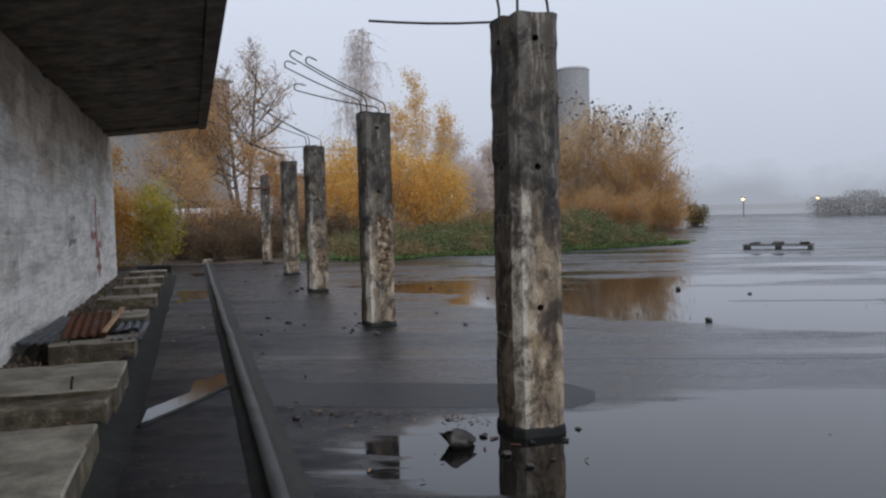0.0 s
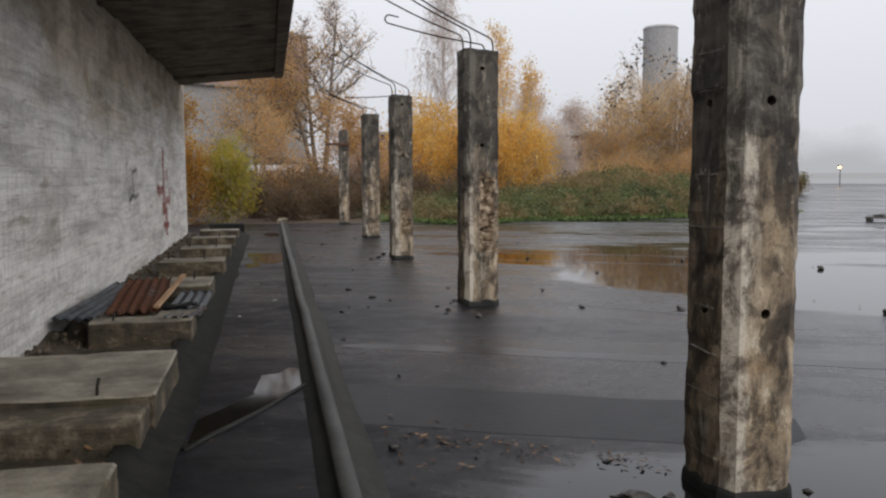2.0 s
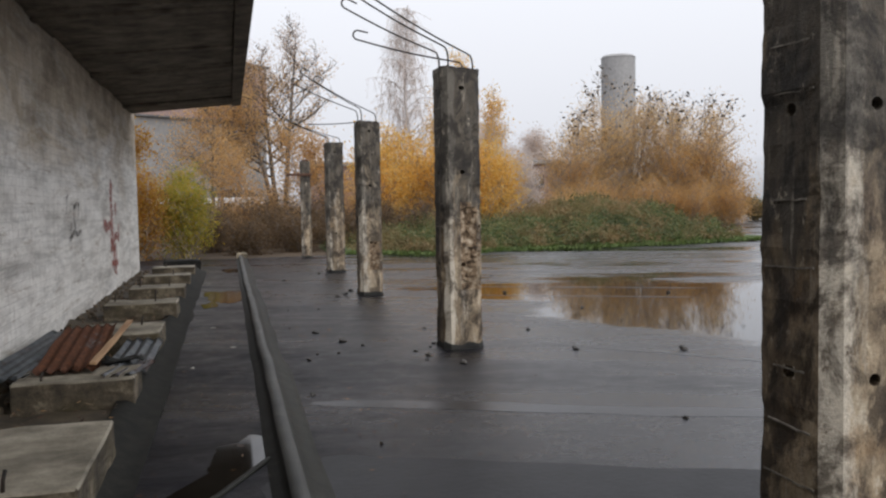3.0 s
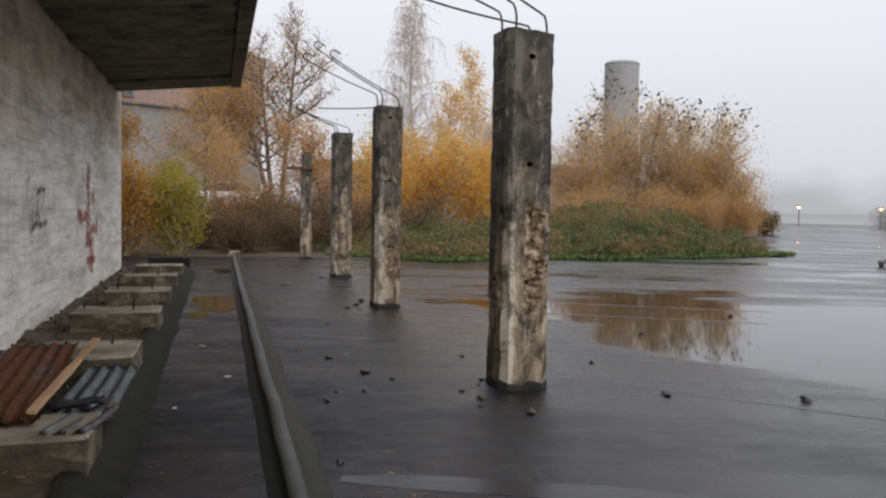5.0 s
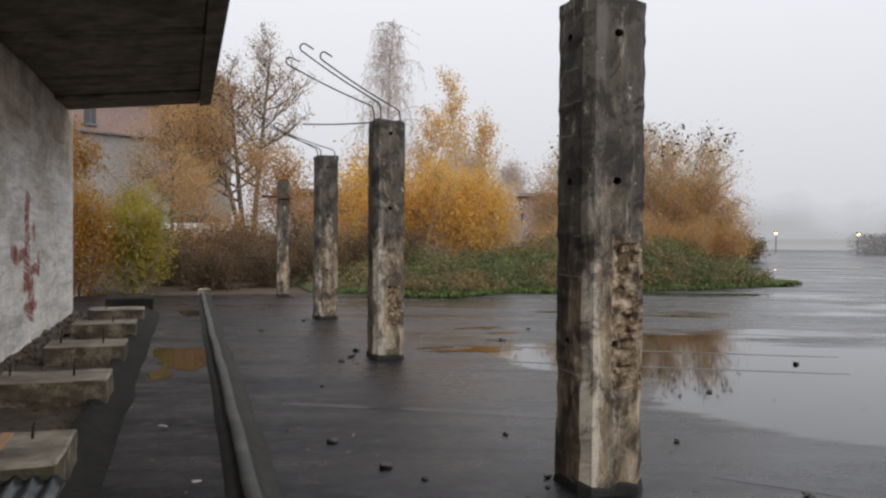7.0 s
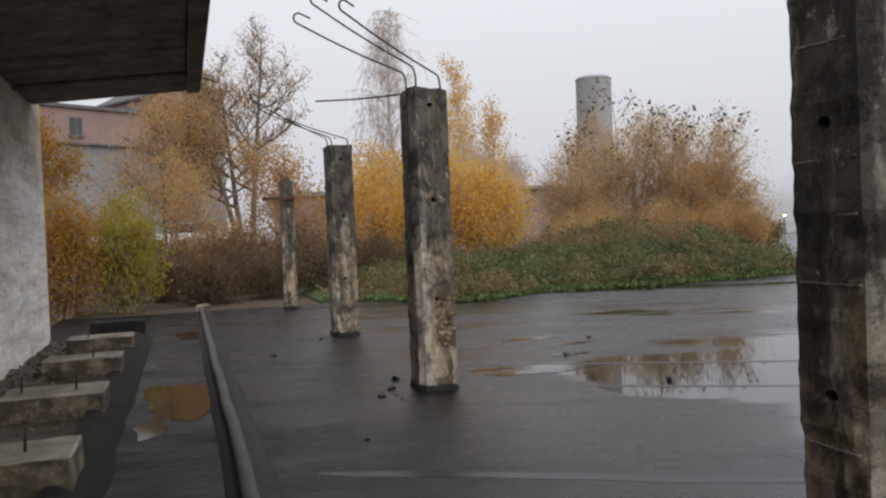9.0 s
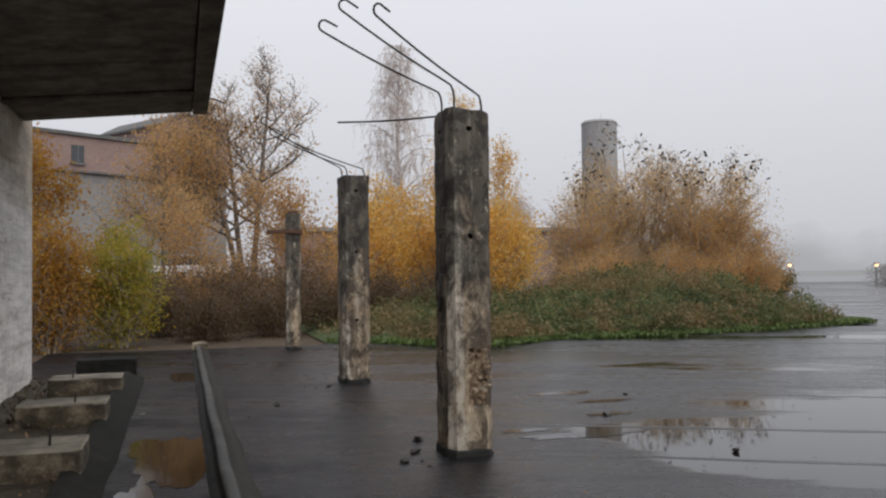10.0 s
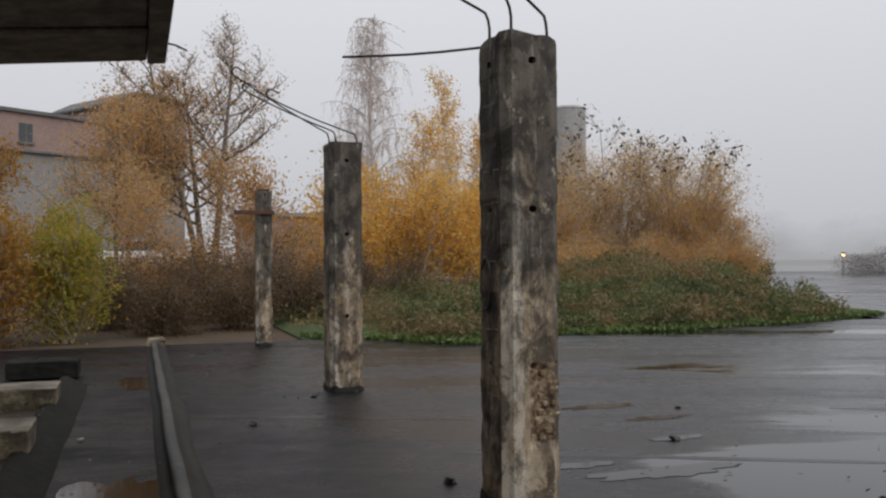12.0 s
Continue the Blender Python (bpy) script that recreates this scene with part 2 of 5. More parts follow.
    crack = ramp(n, l, noise_at(n, l, 3.2, 7, 0.7, (1, 1.1, 0.22), co, 1.2), [(0.485, 0.0), (0.5, 0.55), (0.515, 0.0)])
    col = mix(n, l, crack, col, (0.2, 0.16, 0.13))
    rust = ramp(n, l, noise_at(n, l, 1.9, 6, 0.7, (1, 1, 0.6), co), [(0.62, 0.0), (0.75, 0.5)])
    col = mix(n, l, rust, col, (0.36, 0.27, 0.2))
    l.new(col, b.inputs["Base Color"])
    bump(n, l, b, mix(n, l, 0.5, br.outputs["Color"], noise_at(n, l, 22, 6, 0.7, (1, 1, 1), co)), 0.5, 0.012)
    return m


def sheet_material(name, low):
    """Corrugated steel: dull zinc, rust coming through in patches."""
    m, n, l, b = material(name, 0.5)
    zinc = ramp(n, l, noise_at(n, l, 6, 5), [(0.35, (0.1, 0.115, 0.13)), (0.65, (0.22, 0.245, 0.265))])
    rustc = ramp(n, l, noise_at(n, l, 25, 6, 0.7), [(0.3, (0.05, 0.02, 0.012)), (0.5, (0.17, 0.06, 0.025)), (0.7, (0.34, 0.14, 0.06))])
    where = ramp(n, l, noise_at(n, l, 1.6, 6, 0.65, (1, 0.4, 1)), [(low, 0.0), (low + 0.1, 1.0)])
    l.new(mix(n, l, where, zinc, rustc), b.inputs["Base Color"])
    l.new(ramp(n, l, where, [(0, 0.35), (1, 0.85)]), b.inputs["Roughness"])
    l.new(ramp(n, l, where, [(0, 0.6), (1, 0.0)]), b.inputs["Metallic"])
    bump(n, l, b, noise_at(n, l, 40, 6), 0.3, 0.004)
    return m




def column_material(name, side):
    """Board-marked column concrete: black algae spreading down from the top, pale laitance runs, ochre patches."""
    m, n, l, b = material(name, 0.7)
    broad = ramp(n, l, noise_at(n, l, 5.5, 10, 0.72, (1, 1, 0.5)), [(0.36, (0.08, 0.058, 0.042)), (0.46, (0.24, 0.19, 0.135)), (0.56, (0.42, 0.345, 0.25)), (0.67, (0.62, 0.55, 0.44))])
    streak = ramp(n, l, noise_at(n, l, 6, 7, 0.68, (1, 1, 0.16)), [(0.38, 0.3), (0.55, 1.0)])
    col = mix(n, l, 0.45, broad, streak, "MULTIPLY")
    runs = ramp(n, l, noise_at(n, l, 6.5, 9, 0.7, (1, 1, 0.14)), [(0.55, 0.0), (0.62, 0.7)])
    col = mix(n, l, runs, col, (0.5, 0.47, 0.42))
    sx = n.new("ShaderNodeSeparateXYZ")
    l.new(n.new("ShaderNodeTexCoord").outputs["Object"], sx.inputs[0])
    if side:
        # tone changes from form board to form board
        lay = n.new("ShaderNodeMath")
        lay.operation = "SNAP"
        lay.inputs[1].default_value = 0.21
        l.new(sx.outputs["Z"], lay.inputs[0])
        board = n.new("ShaderNodeTexWhiteNoise")
        board.noise_dimensions = "1D"
        l.new(lay.outputs[0], board.inputs["W"])
        col = mix(n, l, 0.8, col, ramp(n, l, board.outputs["Value"], [(0.0, (0.55, 0.51, 0.46)), (1.0, (1.1, 1.05, 0.98))]), "MULTIPLY")
    else:
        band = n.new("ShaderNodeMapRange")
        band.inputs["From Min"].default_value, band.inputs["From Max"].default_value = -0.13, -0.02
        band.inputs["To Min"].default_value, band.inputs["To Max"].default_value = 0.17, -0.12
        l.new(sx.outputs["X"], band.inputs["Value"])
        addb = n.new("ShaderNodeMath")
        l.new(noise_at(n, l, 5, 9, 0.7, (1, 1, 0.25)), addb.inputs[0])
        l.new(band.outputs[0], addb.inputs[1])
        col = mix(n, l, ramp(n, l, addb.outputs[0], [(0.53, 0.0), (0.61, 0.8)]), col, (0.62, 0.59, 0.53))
        boards = ramp(n, l, noise_at(n, l, 12, 1.0, 0.5, (1, 1, 0.03)), [(0.42, 0.4), (0.5, 1.0)])
        col = mix(n, l, 0.28, col, boards, "MULTIPLY")
    pits = ramp(n, l, noise_at(n, l, 11, 8, 0.7), [(0.63, 0.0), (0.68, 0.85)])
    col = mix(n, l, pits, col, (0.1, 0.065, 0.04))
    ochre = ramp(n, l, noise_at(n, l, 5, 6, 0.65, (1, 1, 0.7)), [(0.56, 0.0), (0.68, 0.5)])
    col = mix(n, l, ochre, col, (0.3, 0.19, 0.09))
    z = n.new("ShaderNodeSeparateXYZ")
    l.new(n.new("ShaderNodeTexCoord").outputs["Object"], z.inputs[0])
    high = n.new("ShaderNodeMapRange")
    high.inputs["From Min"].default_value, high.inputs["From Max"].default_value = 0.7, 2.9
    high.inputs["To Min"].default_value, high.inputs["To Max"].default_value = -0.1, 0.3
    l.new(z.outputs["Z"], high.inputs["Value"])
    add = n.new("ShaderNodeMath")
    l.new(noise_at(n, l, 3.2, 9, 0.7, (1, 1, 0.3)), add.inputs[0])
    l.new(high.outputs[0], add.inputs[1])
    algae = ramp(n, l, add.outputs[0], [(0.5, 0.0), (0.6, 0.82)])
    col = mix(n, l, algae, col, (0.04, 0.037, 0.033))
    drips = ramp(n, l, noise_at(n, l, 10, 8, 0.7, (1, 1, 0.12)), [(0.57, 0.0), (0.64, 0.55)])
    col = mix(n, l, drips, col, (0.45, 0.42, 0.37))
    chips = ramp(n, l, noise_at(n, l, 9, 9, 0.75, (1, 1, 0.6)), [(0.6, 0.0), (0.645, 0.8)])
    col = mix(n, l, chips, col, (0.55, 0.5, 0.42))
    patch = ramp(n, l, noise_at(n, l, 4.6, 10, 0.72, (1, 1, 0.7), None, 0.5), [(0.44, (0.2, 0.17, 0.14)), (0.53, (1.0, 0.95, 0.88))])
    col = mix(n, l, 0.92, col, patch, "MULTIPLY")
    grain = noise_at(n, l, 70, 6, 0.7)
    col = mix(n, l, 0.55, col, ramp(n, l, grain, [(0.3, 0.45), (0.58, 1.0)]), "MULTIPLY")
    l.new(col, b.inputs["Base Color"])
    bump(n, l, b, mix(n, l, 0.5, grain, noise_at(n, l, 16, 8, 0.7, (1, 1, 0.4))), 0.7, 0.018)
    return m


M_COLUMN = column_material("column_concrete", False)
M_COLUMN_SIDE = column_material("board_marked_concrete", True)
M_RIDGE = simple("pale_formwork_ridge", [(0.35, (0.1, 0.085, 0.07)), (0.7, (0.42, 0.38, 0.32))], 12, 0.8)
M_SPALL = simple("exposed_aggregate", [(0.4, (0.05, 0.032, 0.02)), (0.52, (0.24, 0.165, 0.1)), (0.64, (0.5, 0.42, 0.32))], 13, 0.9, bump_by=0.9)
def block_material():
    """Old precast concrete: yellowish where bare, sides brown from damp and painted shade, moss in patches."""
    m, n, l, b = material("block_concrete", 0.8)
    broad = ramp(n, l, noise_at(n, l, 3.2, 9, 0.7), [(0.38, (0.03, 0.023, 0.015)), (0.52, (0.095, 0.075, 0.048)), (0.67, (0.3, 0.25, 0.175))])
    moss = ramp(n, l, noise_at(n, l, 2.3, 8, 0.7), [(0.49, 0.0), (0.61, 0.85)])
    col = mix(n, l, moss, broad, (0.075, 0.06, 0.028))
    grain = noise_at(n, l, 55, 7, 0.72)
    col = mix(n, l, 0.6, col, ramp(n, l, grain, [(0.32, 0.4), (0.58, 1.0)]), "MULTIPLY")
    l.new(col, b.inputs["Base Color"])
    bump(n, l, b, mix(n, l, 0.5, grain, noise_at(n, l, 18, 8, 0.7)), 0.8, 0.02)
    return m


M_BLOCK = block_material()
# paler block concrete: light from above put into the top's colour
M_BLOCK_TOP = concrete_material("lit_block_top", (0.06, 0.05, 0.034), (0.21, 0.185, 0.14), (0.42, 0.38, 0.3), 0.0, 0.75)
M_BLOCK_DARK = concrete_material("tarred_block", (0.01, 0.01, 0.01), (0.018, 0.018, 0.016), (0.04, 0.036, 0.032), 0.2, 0.85)
M_BLOCK_DARK.node_tree.nodes["Principled BSDF"].inputs["Specular IOR Level"].default_value = 0.15
M_CANOPY = concrete_material("canopy_concrete", (0.07, 0.056, 0.042), (0.19, 0.16, 0.125), (0.34, 0.295, 0.235), 0.25, 0.8)
M_KERB = concrete_material("kerb_felt", (0.014, 0.015, 0.013), (0.034, 0.035, 0.032), (0.085, 0.085, 0.078), 0.4, 0.5)
M_WALL = wall_material()
M_PAVE = pavement_material()
M_ZINC = sheet_material("dull_zinc_sheet", 0.58)
M_RUSTY = sheet_material("rusted_sheet", 0.36)
M_MUD = simple("mud_and_debris", [(0.35, (0.028, 0.021, 0.013)), (0.7, (0.1, 0.076, 0.046))], 4)
M_DARK = simple("dark_and_shaded_felt", [(0.35, (0.012, 0.012, 0.012)), (0.7, (0.035, 0.035, 0.032))], 4, 0.7)
M_DARK.node_tree.nodes["Principled BSDF"].inputs["Specular IOR Level"].default_value = 0.2
M_MOSS = simple("mossy_felt", [(0.35, (0.007, 0.007, 0.006)), (0.6, (0.018, 0.0175, 0.014)), (0.75, (0.036, 0.034, 0.026))], 7, 0.85)
M_MOSS.node_tree.nodes["Principled BSDF"].inputs["Specular IOR Level"].default_value = 0.2
M_SLOPE = simple("damp_mossy_slope", [(0.35, (0.009, 0.0092, 0.0075)), (0.55, (0.02, 0.02, 0.016)), (0.75, (0.042, 0.042, 0.033))], 6, 0.6)
M_SLOPE.node_tree.nodes["Principled BSDF"].inputs["Specular IOR Level"].default_value = 0.2
M_SEAM = simple("felt_lap", [(0.35, (0.009, 0.009, 0.011)), (0.7, (0.02, 0.02, 0.023))], 4, 0.46)
M_SEAM.node_tree.nodes["Principled BSDF"].inputs["Specular IOR Level"].default_value = 0.2
M_LAP = simple("narrow_felt_lap", [(0.35, (0.008, 0.008, 0.01)), (0.7, (0.02, 0.02, 0.024))], 4, 0.3)
M_LAP.node_tree.nodes["Principled BSDF"].inputs["Specular IOR Level"].default_value = 0.34
M_STEEL = simple("rusty_rebar", [(0.35, (0.012, 0.011, 0.01)), (0.7, (0.05, 0.035, 0.025))], 20, 0.6, 0.4)
M_RUST = simple("rusty_bracket", [(0.35, (0.05, 0.025, 0.015)), (0.7, (0.14, 0.06, 0.03))], 12, 0.8)
M_GRASS = simple("ground_cover", [(0.35, (0.04, 0.055, 0.02)), (0.55, (0.07, 0.1, 0.03)), (0.75, (0.12, 0.09, 0.04))], 0.9, 0.9)
M_EARTH = simple("leaf_litter_earth", [(0.35, (0.05, 0.034, 0.02)), (0.6, (0.09, 0.06, 0.034)), (0.75, (0.13, 0.09, 0.05))], 0.7, 0.9)
M_BARK = simple("grey_bark", [(0.35, (0.26, 0.215, 0.175)), (0.7, (0.44, 0.37, 0.31))], 5, 0.9)
M_ALDER = simple("dark_alder_bark", [(0.35, (0.11, 0.09, 0.075)), (0.7, (0.24, 0.2, 0.17))], 5, 0.9)
# birch bark and twigs, lightened further to carry the haze
M_BIRCH = simple("hazed_birch_bark", [(0.35, (0.44, 0.4, 0.385)), (0.7, (0.68, 0.63, 0.61))], 5, 0.9)
M_TOWER = simple("tower_concrete", [(0.35, (0.33, 0.325, 0.325)), (0.7, (0.38, 0.375, 0.375))], 0.25, 0.9, stretch=(1, 1, 0.2), bump_by=0.0)
M_RENDER = simple("grey_render_wall", [(0.35, (0.23, 0.222, 0.215)), (0.7, (0.28, 0.27, 0.262))], 0.3, 0.9)
M_REDCLAD = simple("faded_red_cladding", [(0.35, (0.27, 0.185, 0.165)), (0.7, (0.33, 0.235, 0.21))], 0.4, 0.8)
M_ROOF = simple("roof_felt", [(0.35, (0.1, 0.1, 0.1)), (0.7, (0.17, 0.17, 0.17))], 0.5, 0.8)
M_PANE = simple("dull_glass", [(0.35, (0.05, 0.055, 0.06)), (0.7, (0.08, 0.085, 0.09))], 1, 0.15)
def worn_paint(name, a, c, keep):
    """Paint worn away in flakes."""
    m, n, l, b = material(name, 0.8)
    l.new(ramp(n, l, noise_at(n, l, 8, 6), [(0.35, a), (0.7, c)]), b.inputs["Base Color"])
    l.new(ramp(n, l, noise_at(n, l, 7, 8, 0.75), [(keep - 0.06, 0.0), (keep + 0.12, 0.6)]), b.inputs["Alpha"])
    return m


M_RED = worn_paint("faded_red_paint", (0.5, 0.14, 0.11), (0.64, 0.26, 0.21), 0.39)
M_SOOT = worn_paint("black_paint", (0.03, 0.03, 0.03), (0.1, 0.1, 0.1), 0.36)
M_LATH = simple("weathered_lath", [(0.35, (0.28, 0.15, 0.07)), (0.7, (0.5, 0.32, 0.18))], 9, 0.8, stretch=(1, 0.1, 1))
M_SCRAP = simple("pale_plaster", [(0.35, (0.25, 0.24, 0.22)), (0.7, (0.5, 0.49, 0.45))], 20, 0.8)
M_STONE = simple("dark_stone", [(0.35, (0.02, 0.018, 0.016)), (0.7, (0.07, 0.06, 0.05))], 20, 0.5)
M_WOOD = simple("wet_dark_timber", [(0.35, (0.02, 0.017, 0.014)), (0.7, (0.06, 0.05, 0.042))], 9, 0.5)
M_CAR = simple("pale_car_paint", [(0.35, (0.7, 0.71, 0.72)), (0.7, (0.8, 0.8, 0.81))], 2, 0.3, bump_by=0.0)
M_TYRE = simple("tyre_rubber", [(0.35, (0.015, 0.015, 0.015)), (0.7, (0.03, 0.03, 0.03))], 9, 0.8)
M_WATER, wn_, wl_, wb_ = material("rain_water", 0.06)
wl_.new(ramp(wn_, wl_, noise_at(wn_, wl_, 2.5, 4), [(0.3, (0.006, 0.005, 0.004)), (0.7, (0.012, 0.01, 0.008))]), wb_.inputs["Base Color"])
wb_.inputs["IOR"].default_value = 1.33
wb_.inputs["Specular IOR Level"].default_value = 0.36
M_LAMP, ln_, ll_, lb_ = material("lamp_glow", 0.5)
lb_.inputs["Emission Color"].default_value, lb_.inputs["Emission Strength"].default_value = (1.0, 0.55, 0.2, 1), 5.0

L_YELLOW = leaf_material("yellow_leaves", [(0, (0.66, 0.36, 0.08)), (0.5, (0.8, 0.52, 0.13)), (1, (0.85, 0.64, 0.26))], 0.72, 0.85)
L_RUST = leaf_material("rust_leaves", [(0, (0.52, 0.31, 0.13)), (0.5, (0.6, 0.38, 0.16)), (1, (0.66, 0.45, 0.22))], 0.72, 0.85)
L_BROWN = leaf_material("brown_leaves", [(0, (0.09, 0.055, 0.03)), (0.5, (0.13, 0.08, 0.04)), (1, (0.18, 0.115, 0.05))], 0.4)
L_GREEN = leaf_material("yellow_green_leaves", [(0, (0.26, 0.26, 0.035)), (0.5, (0.38, 0.34, 0.05)), (1, (0.52, 0.34, 0.06))], 0.6)
L_OCHRE = leaf_material("ochre_leaves", [(0, (0.3, 0.13, 0.025)), (0.5, (0.44, 0.22, 0.035)), (1, (0.5, 0.33, 0.06))], 0.6)
L_WILLOW = leaf_material("willow_leaves", [(0, (0.54, 0.35, 0.15)), (0.45, (0.68, 0.46, 0.2)), (1, (0.76, 0.56, 0.3))], 0.72, 0.85)
L_DARK = leaf_material("dark_purple_leaves", [(0, (0.05, 0.045, 0.04)), (1, (0.1, 0.085, 0.07))], 0.2)
# dry leaves with the haze's paleness mixed into the colour
L_PALE = leaf_material("hazed_dry_leaves", [(0, (0.6, 0.51, 0.46)), (1, (0.76, 0.68, 0.62))], 0.75, 0.9)
def ivy_material():
    """Ivy, weeds and dead stalks in soft patches."""
    m = leaf_material("ivy_and_grass", [(0, (0.06, 0.085, 0.028)), (0.5, (0.11, 0.15, 0.05)), (0.82, (0.2, 0.2, 0.075)), (1, (0.32, 0.24, 0.11))], 0.4, 0.28)
    n, l = m.node_tree.nodes, m.node_tree.links
    b = n["Principled BSDF"]
    old = b.inputs["Base Color"].links[0].from_socket
    dry = ramp(n, l, noise_at(n, l, 0.45, 6, 0.65, (1, 0.6, 1)), [(0.46, 0.0), (0.56, 0.85)])
    col = mix(n, l, dry, old, (0.25, 0.17, 0.08))
    l.new(col, b.inputs["Base Color"])
    l.new(col, n["Translucent BSDF"].inputs["Color"])
    return m


L_IVY = ivy_material()
L_LAWN = leaf_material("bright_grass", [(0, (0.06, 0.1, 0.022)), (1, (0.13, 0.18, 0.045))], 0.25)
# far leaves greyed: haze put into their colour
L_FAR = leaf_material("hazed_hedge_leaves", [(0, (0.3, 0.29, 0.28)), (1, (0.4, 0.385, 0.37))], 0.5)
L_FALLEN = leaf_material("fallen_leaves", [(0, (0.03, 0.016, 0.01)), (0.6, (0.08, 0.038, 0.018)), (1, (0.34, 0.19, 0.08))], 0.05)


# ---- mesh tools ----
def mesh_object(name, bm, mat, smooth=False):
    me = bpy.data.meshes.new(name)
    bm.normal_update()
    bm.to_mesh(me)
    bm.free()
    if smooth:
        for p in me.polygons:
            p.use_smooth = True
    for mm in mat if isinstance(mat, (list, tuple)) else [mat]:
        me.materials.append(mm)
    return new(name, me)


def part(name, bm, mat, parent, label="", smooth=False):
    ob = mesh_object(name, bm, mat, smooth)
    ob.parent = parent
    return tagged(ob, label)


def thing(name, label, category, x=0, y=0, z=0, rz=0, group="", kind=""):
    ob = new(name)
    ob.matrix_basis = pose(x, y, z, 0, 0, rz)
    return tagged(ob, label, category, group, kind)


def box(x0, x1, y0, y1, z0, z1, bevel=0.0, bm=None):
    b = bm or bmesh.new()
    made = bmesh.ops.create_cube(b, size=1)["verts"]
    for v in made:
        v.co = Vector((x0 + (v.co.x + 0.5) * (x1 - x0), y0 + (v.co.y + 0.5) * (y1 - y0), z0 + (v.co.z + 0.5) * (z1 - z0)))
    if bevel:
        edges = {e for v in made for e in v.link_edges}
        bmesh.ops.bevel(b, geom=list(edges), offset=bevel, segments=1, affect="EDGES")
    return b


def tube(points, radius, sides=6, bm=None, tip=1.0):
    """A round bar along points; tip: the last ring's share of the radius."""
    b = bm or bmesh.new()
    pts = [Vector(p) for p in points]
    rings = []
    for i, p in enumerate(pts):
        d = (pts[min(i + 1, len(pts) - 1)] - pts[max(i - 1, 0)]).normalized()
        side = d.cross(Vector((0.31, 0.82, 0.47))).normalized()
        up = d.cross(side)
        r = radius * (1 + (tip - 1) * i / (len(pts) - 1))
        rings.append([b.verts.new(p + r * (math.cos(a) * side + math.sin(a) * up)) for a in (2 * math.pi * k / sides for k in range(sides))])
    for r0, r1 in zip(rings, rings[1:]):
        for k in range(sides):
            b.faces.new((r0[k], r0[(k + 1) % sides], r1[(k + 1) % sides], r1[k]))
    b.faces.new(rings[0][::-1])
    b.faces.new(rings[-1])
    return b


def slab(outline, z0, z1):
    """An upright prism over a plan outline."""
    b = bmesh.new()
    low = [b.verts.new((x, y, z0)) for x, y in outline]
    top = [b.verts.new((x, y, z1)) for x, y in outline]
    k = len(outline)
    b.faces.new(low[::-1])
    b.faces.new(top)
    for i in range(k):
        b.faces.new((low[i], low[(i + 1) % k], top[(i + 1) % k], top[i]))
    return b


def rough_box(x0, x1, y0, y1, z0, z1, seed, amount=0.012, cuts=7, bevel=0.02):
    """A cast block with worn, uneven edges."""
    b = box(x0, x1, y0, y1, z0, z1, bevel)
    bmesh.ops.subdivide_edges(b, edges=[e for e in b.edges if e.calc_length() > 0.1], cuts=cuts, use_grid_fill=True)
    off = Vector((seed * 3.7, seed * 1.3, 0))
    for v in b.verts:
        v.co += amount * noise.noise_vector(v.co * 3 + off) + amount * 0.9 * noise.noise_vector(v.co * 19 + off)
    return b


# ---- ground and structure ----
def ground_height(x, y):
    rise = min(max((y - 34) / 22, 0), 1)
    rise = rise * rise * (3 - 2 * rise)
    fade = min(max((24 - x) / 14, 0), 1)
    return -0.12 + 1.35 * rise * fade


xs = [-900, -300, -120] + [-60 + 4 * i for i in range(26)] + [60, 120, 300, 900]
ys = [-900, -200, -40, 20, 28] + [31 + 2.5 * i for i in range(16)] + [90, 150, 300, 900]
gb = bmesh.new()
gv = [[gb.verts.new((x, y, ground_height(x, y))) for x in xs] for y in ys]
for r0, r1 in zip(gv, gv[1:]):
    for i in range(len(xs) - 1):
        gb.faces.new((r0[i], r0[i + 1], r1[i + 1], r1[i]))
tagged(mesh_object("ground", gb, M_EARTH, True), "brown earth covered in fallen autumn leaves", "ground", kind="structure")

pavement = tagged(mesh_object("pavement", slab([(-2.6, -14), (320, -14), (320, 175), (19, 175), (19, 30.4), (-2.6, 30.4)], -0.5, 0.0), M_PAVE),
                  "wet black bitumen deck with shallow rain puddles", "pavement", kind="structure")
wall = tagged(mesh_object("wall_west", box(-2.45, -1.97, -14, 24.25, -0.4, 3.9), M_WALL), "stained whitewashed brick wall with flaking paint", "wall", kind="structure")

# canopy: cast slab in bays with a downstand at its edge
cb = bmesh.new()
box(-2.45, 0.45, -14, 23.5, 4.02, 4.28, 0, cb)
box(0.24, 0.447, -14, 23.497, 3.87, 4.02, 0.012, cb)
for i in range(26):
    y1 = 23.46 - 1.48 * i
    drop = 0.02 * ((i * 7) % 3)
    box(-1.97, 0.236, y1 - 1.45, y1, 3.9 + drop, 4.02, 0.02, cb)
for i in range(9):
    y1 = 22.1 - 4.3 * i
    box(-1.97, 0.238, y1 - 0.13, y1, 3.86, 3.92, 0.02, cb)
for v in cb.verts:
    v.co.z += 0.008 * noise.noise(v.co * 3) + 0.07 + 0.1 * (v.co.x - 0.45)  # the slab falls towards the wall
tagged(mesh_object("ceiling", cb, M_CANOPY), "dark cast concrete canopy slab with ribbed soffit", "canopy", kind="structure")

part("rod_end", tube([(0.4, 23.2, 4.12), (0.55, 23.22, 4.1), (0.68, 23.24, 4.05)], 0.012), M_STEEL, bpy.data.objects["ceiling"], "rusty rod end")

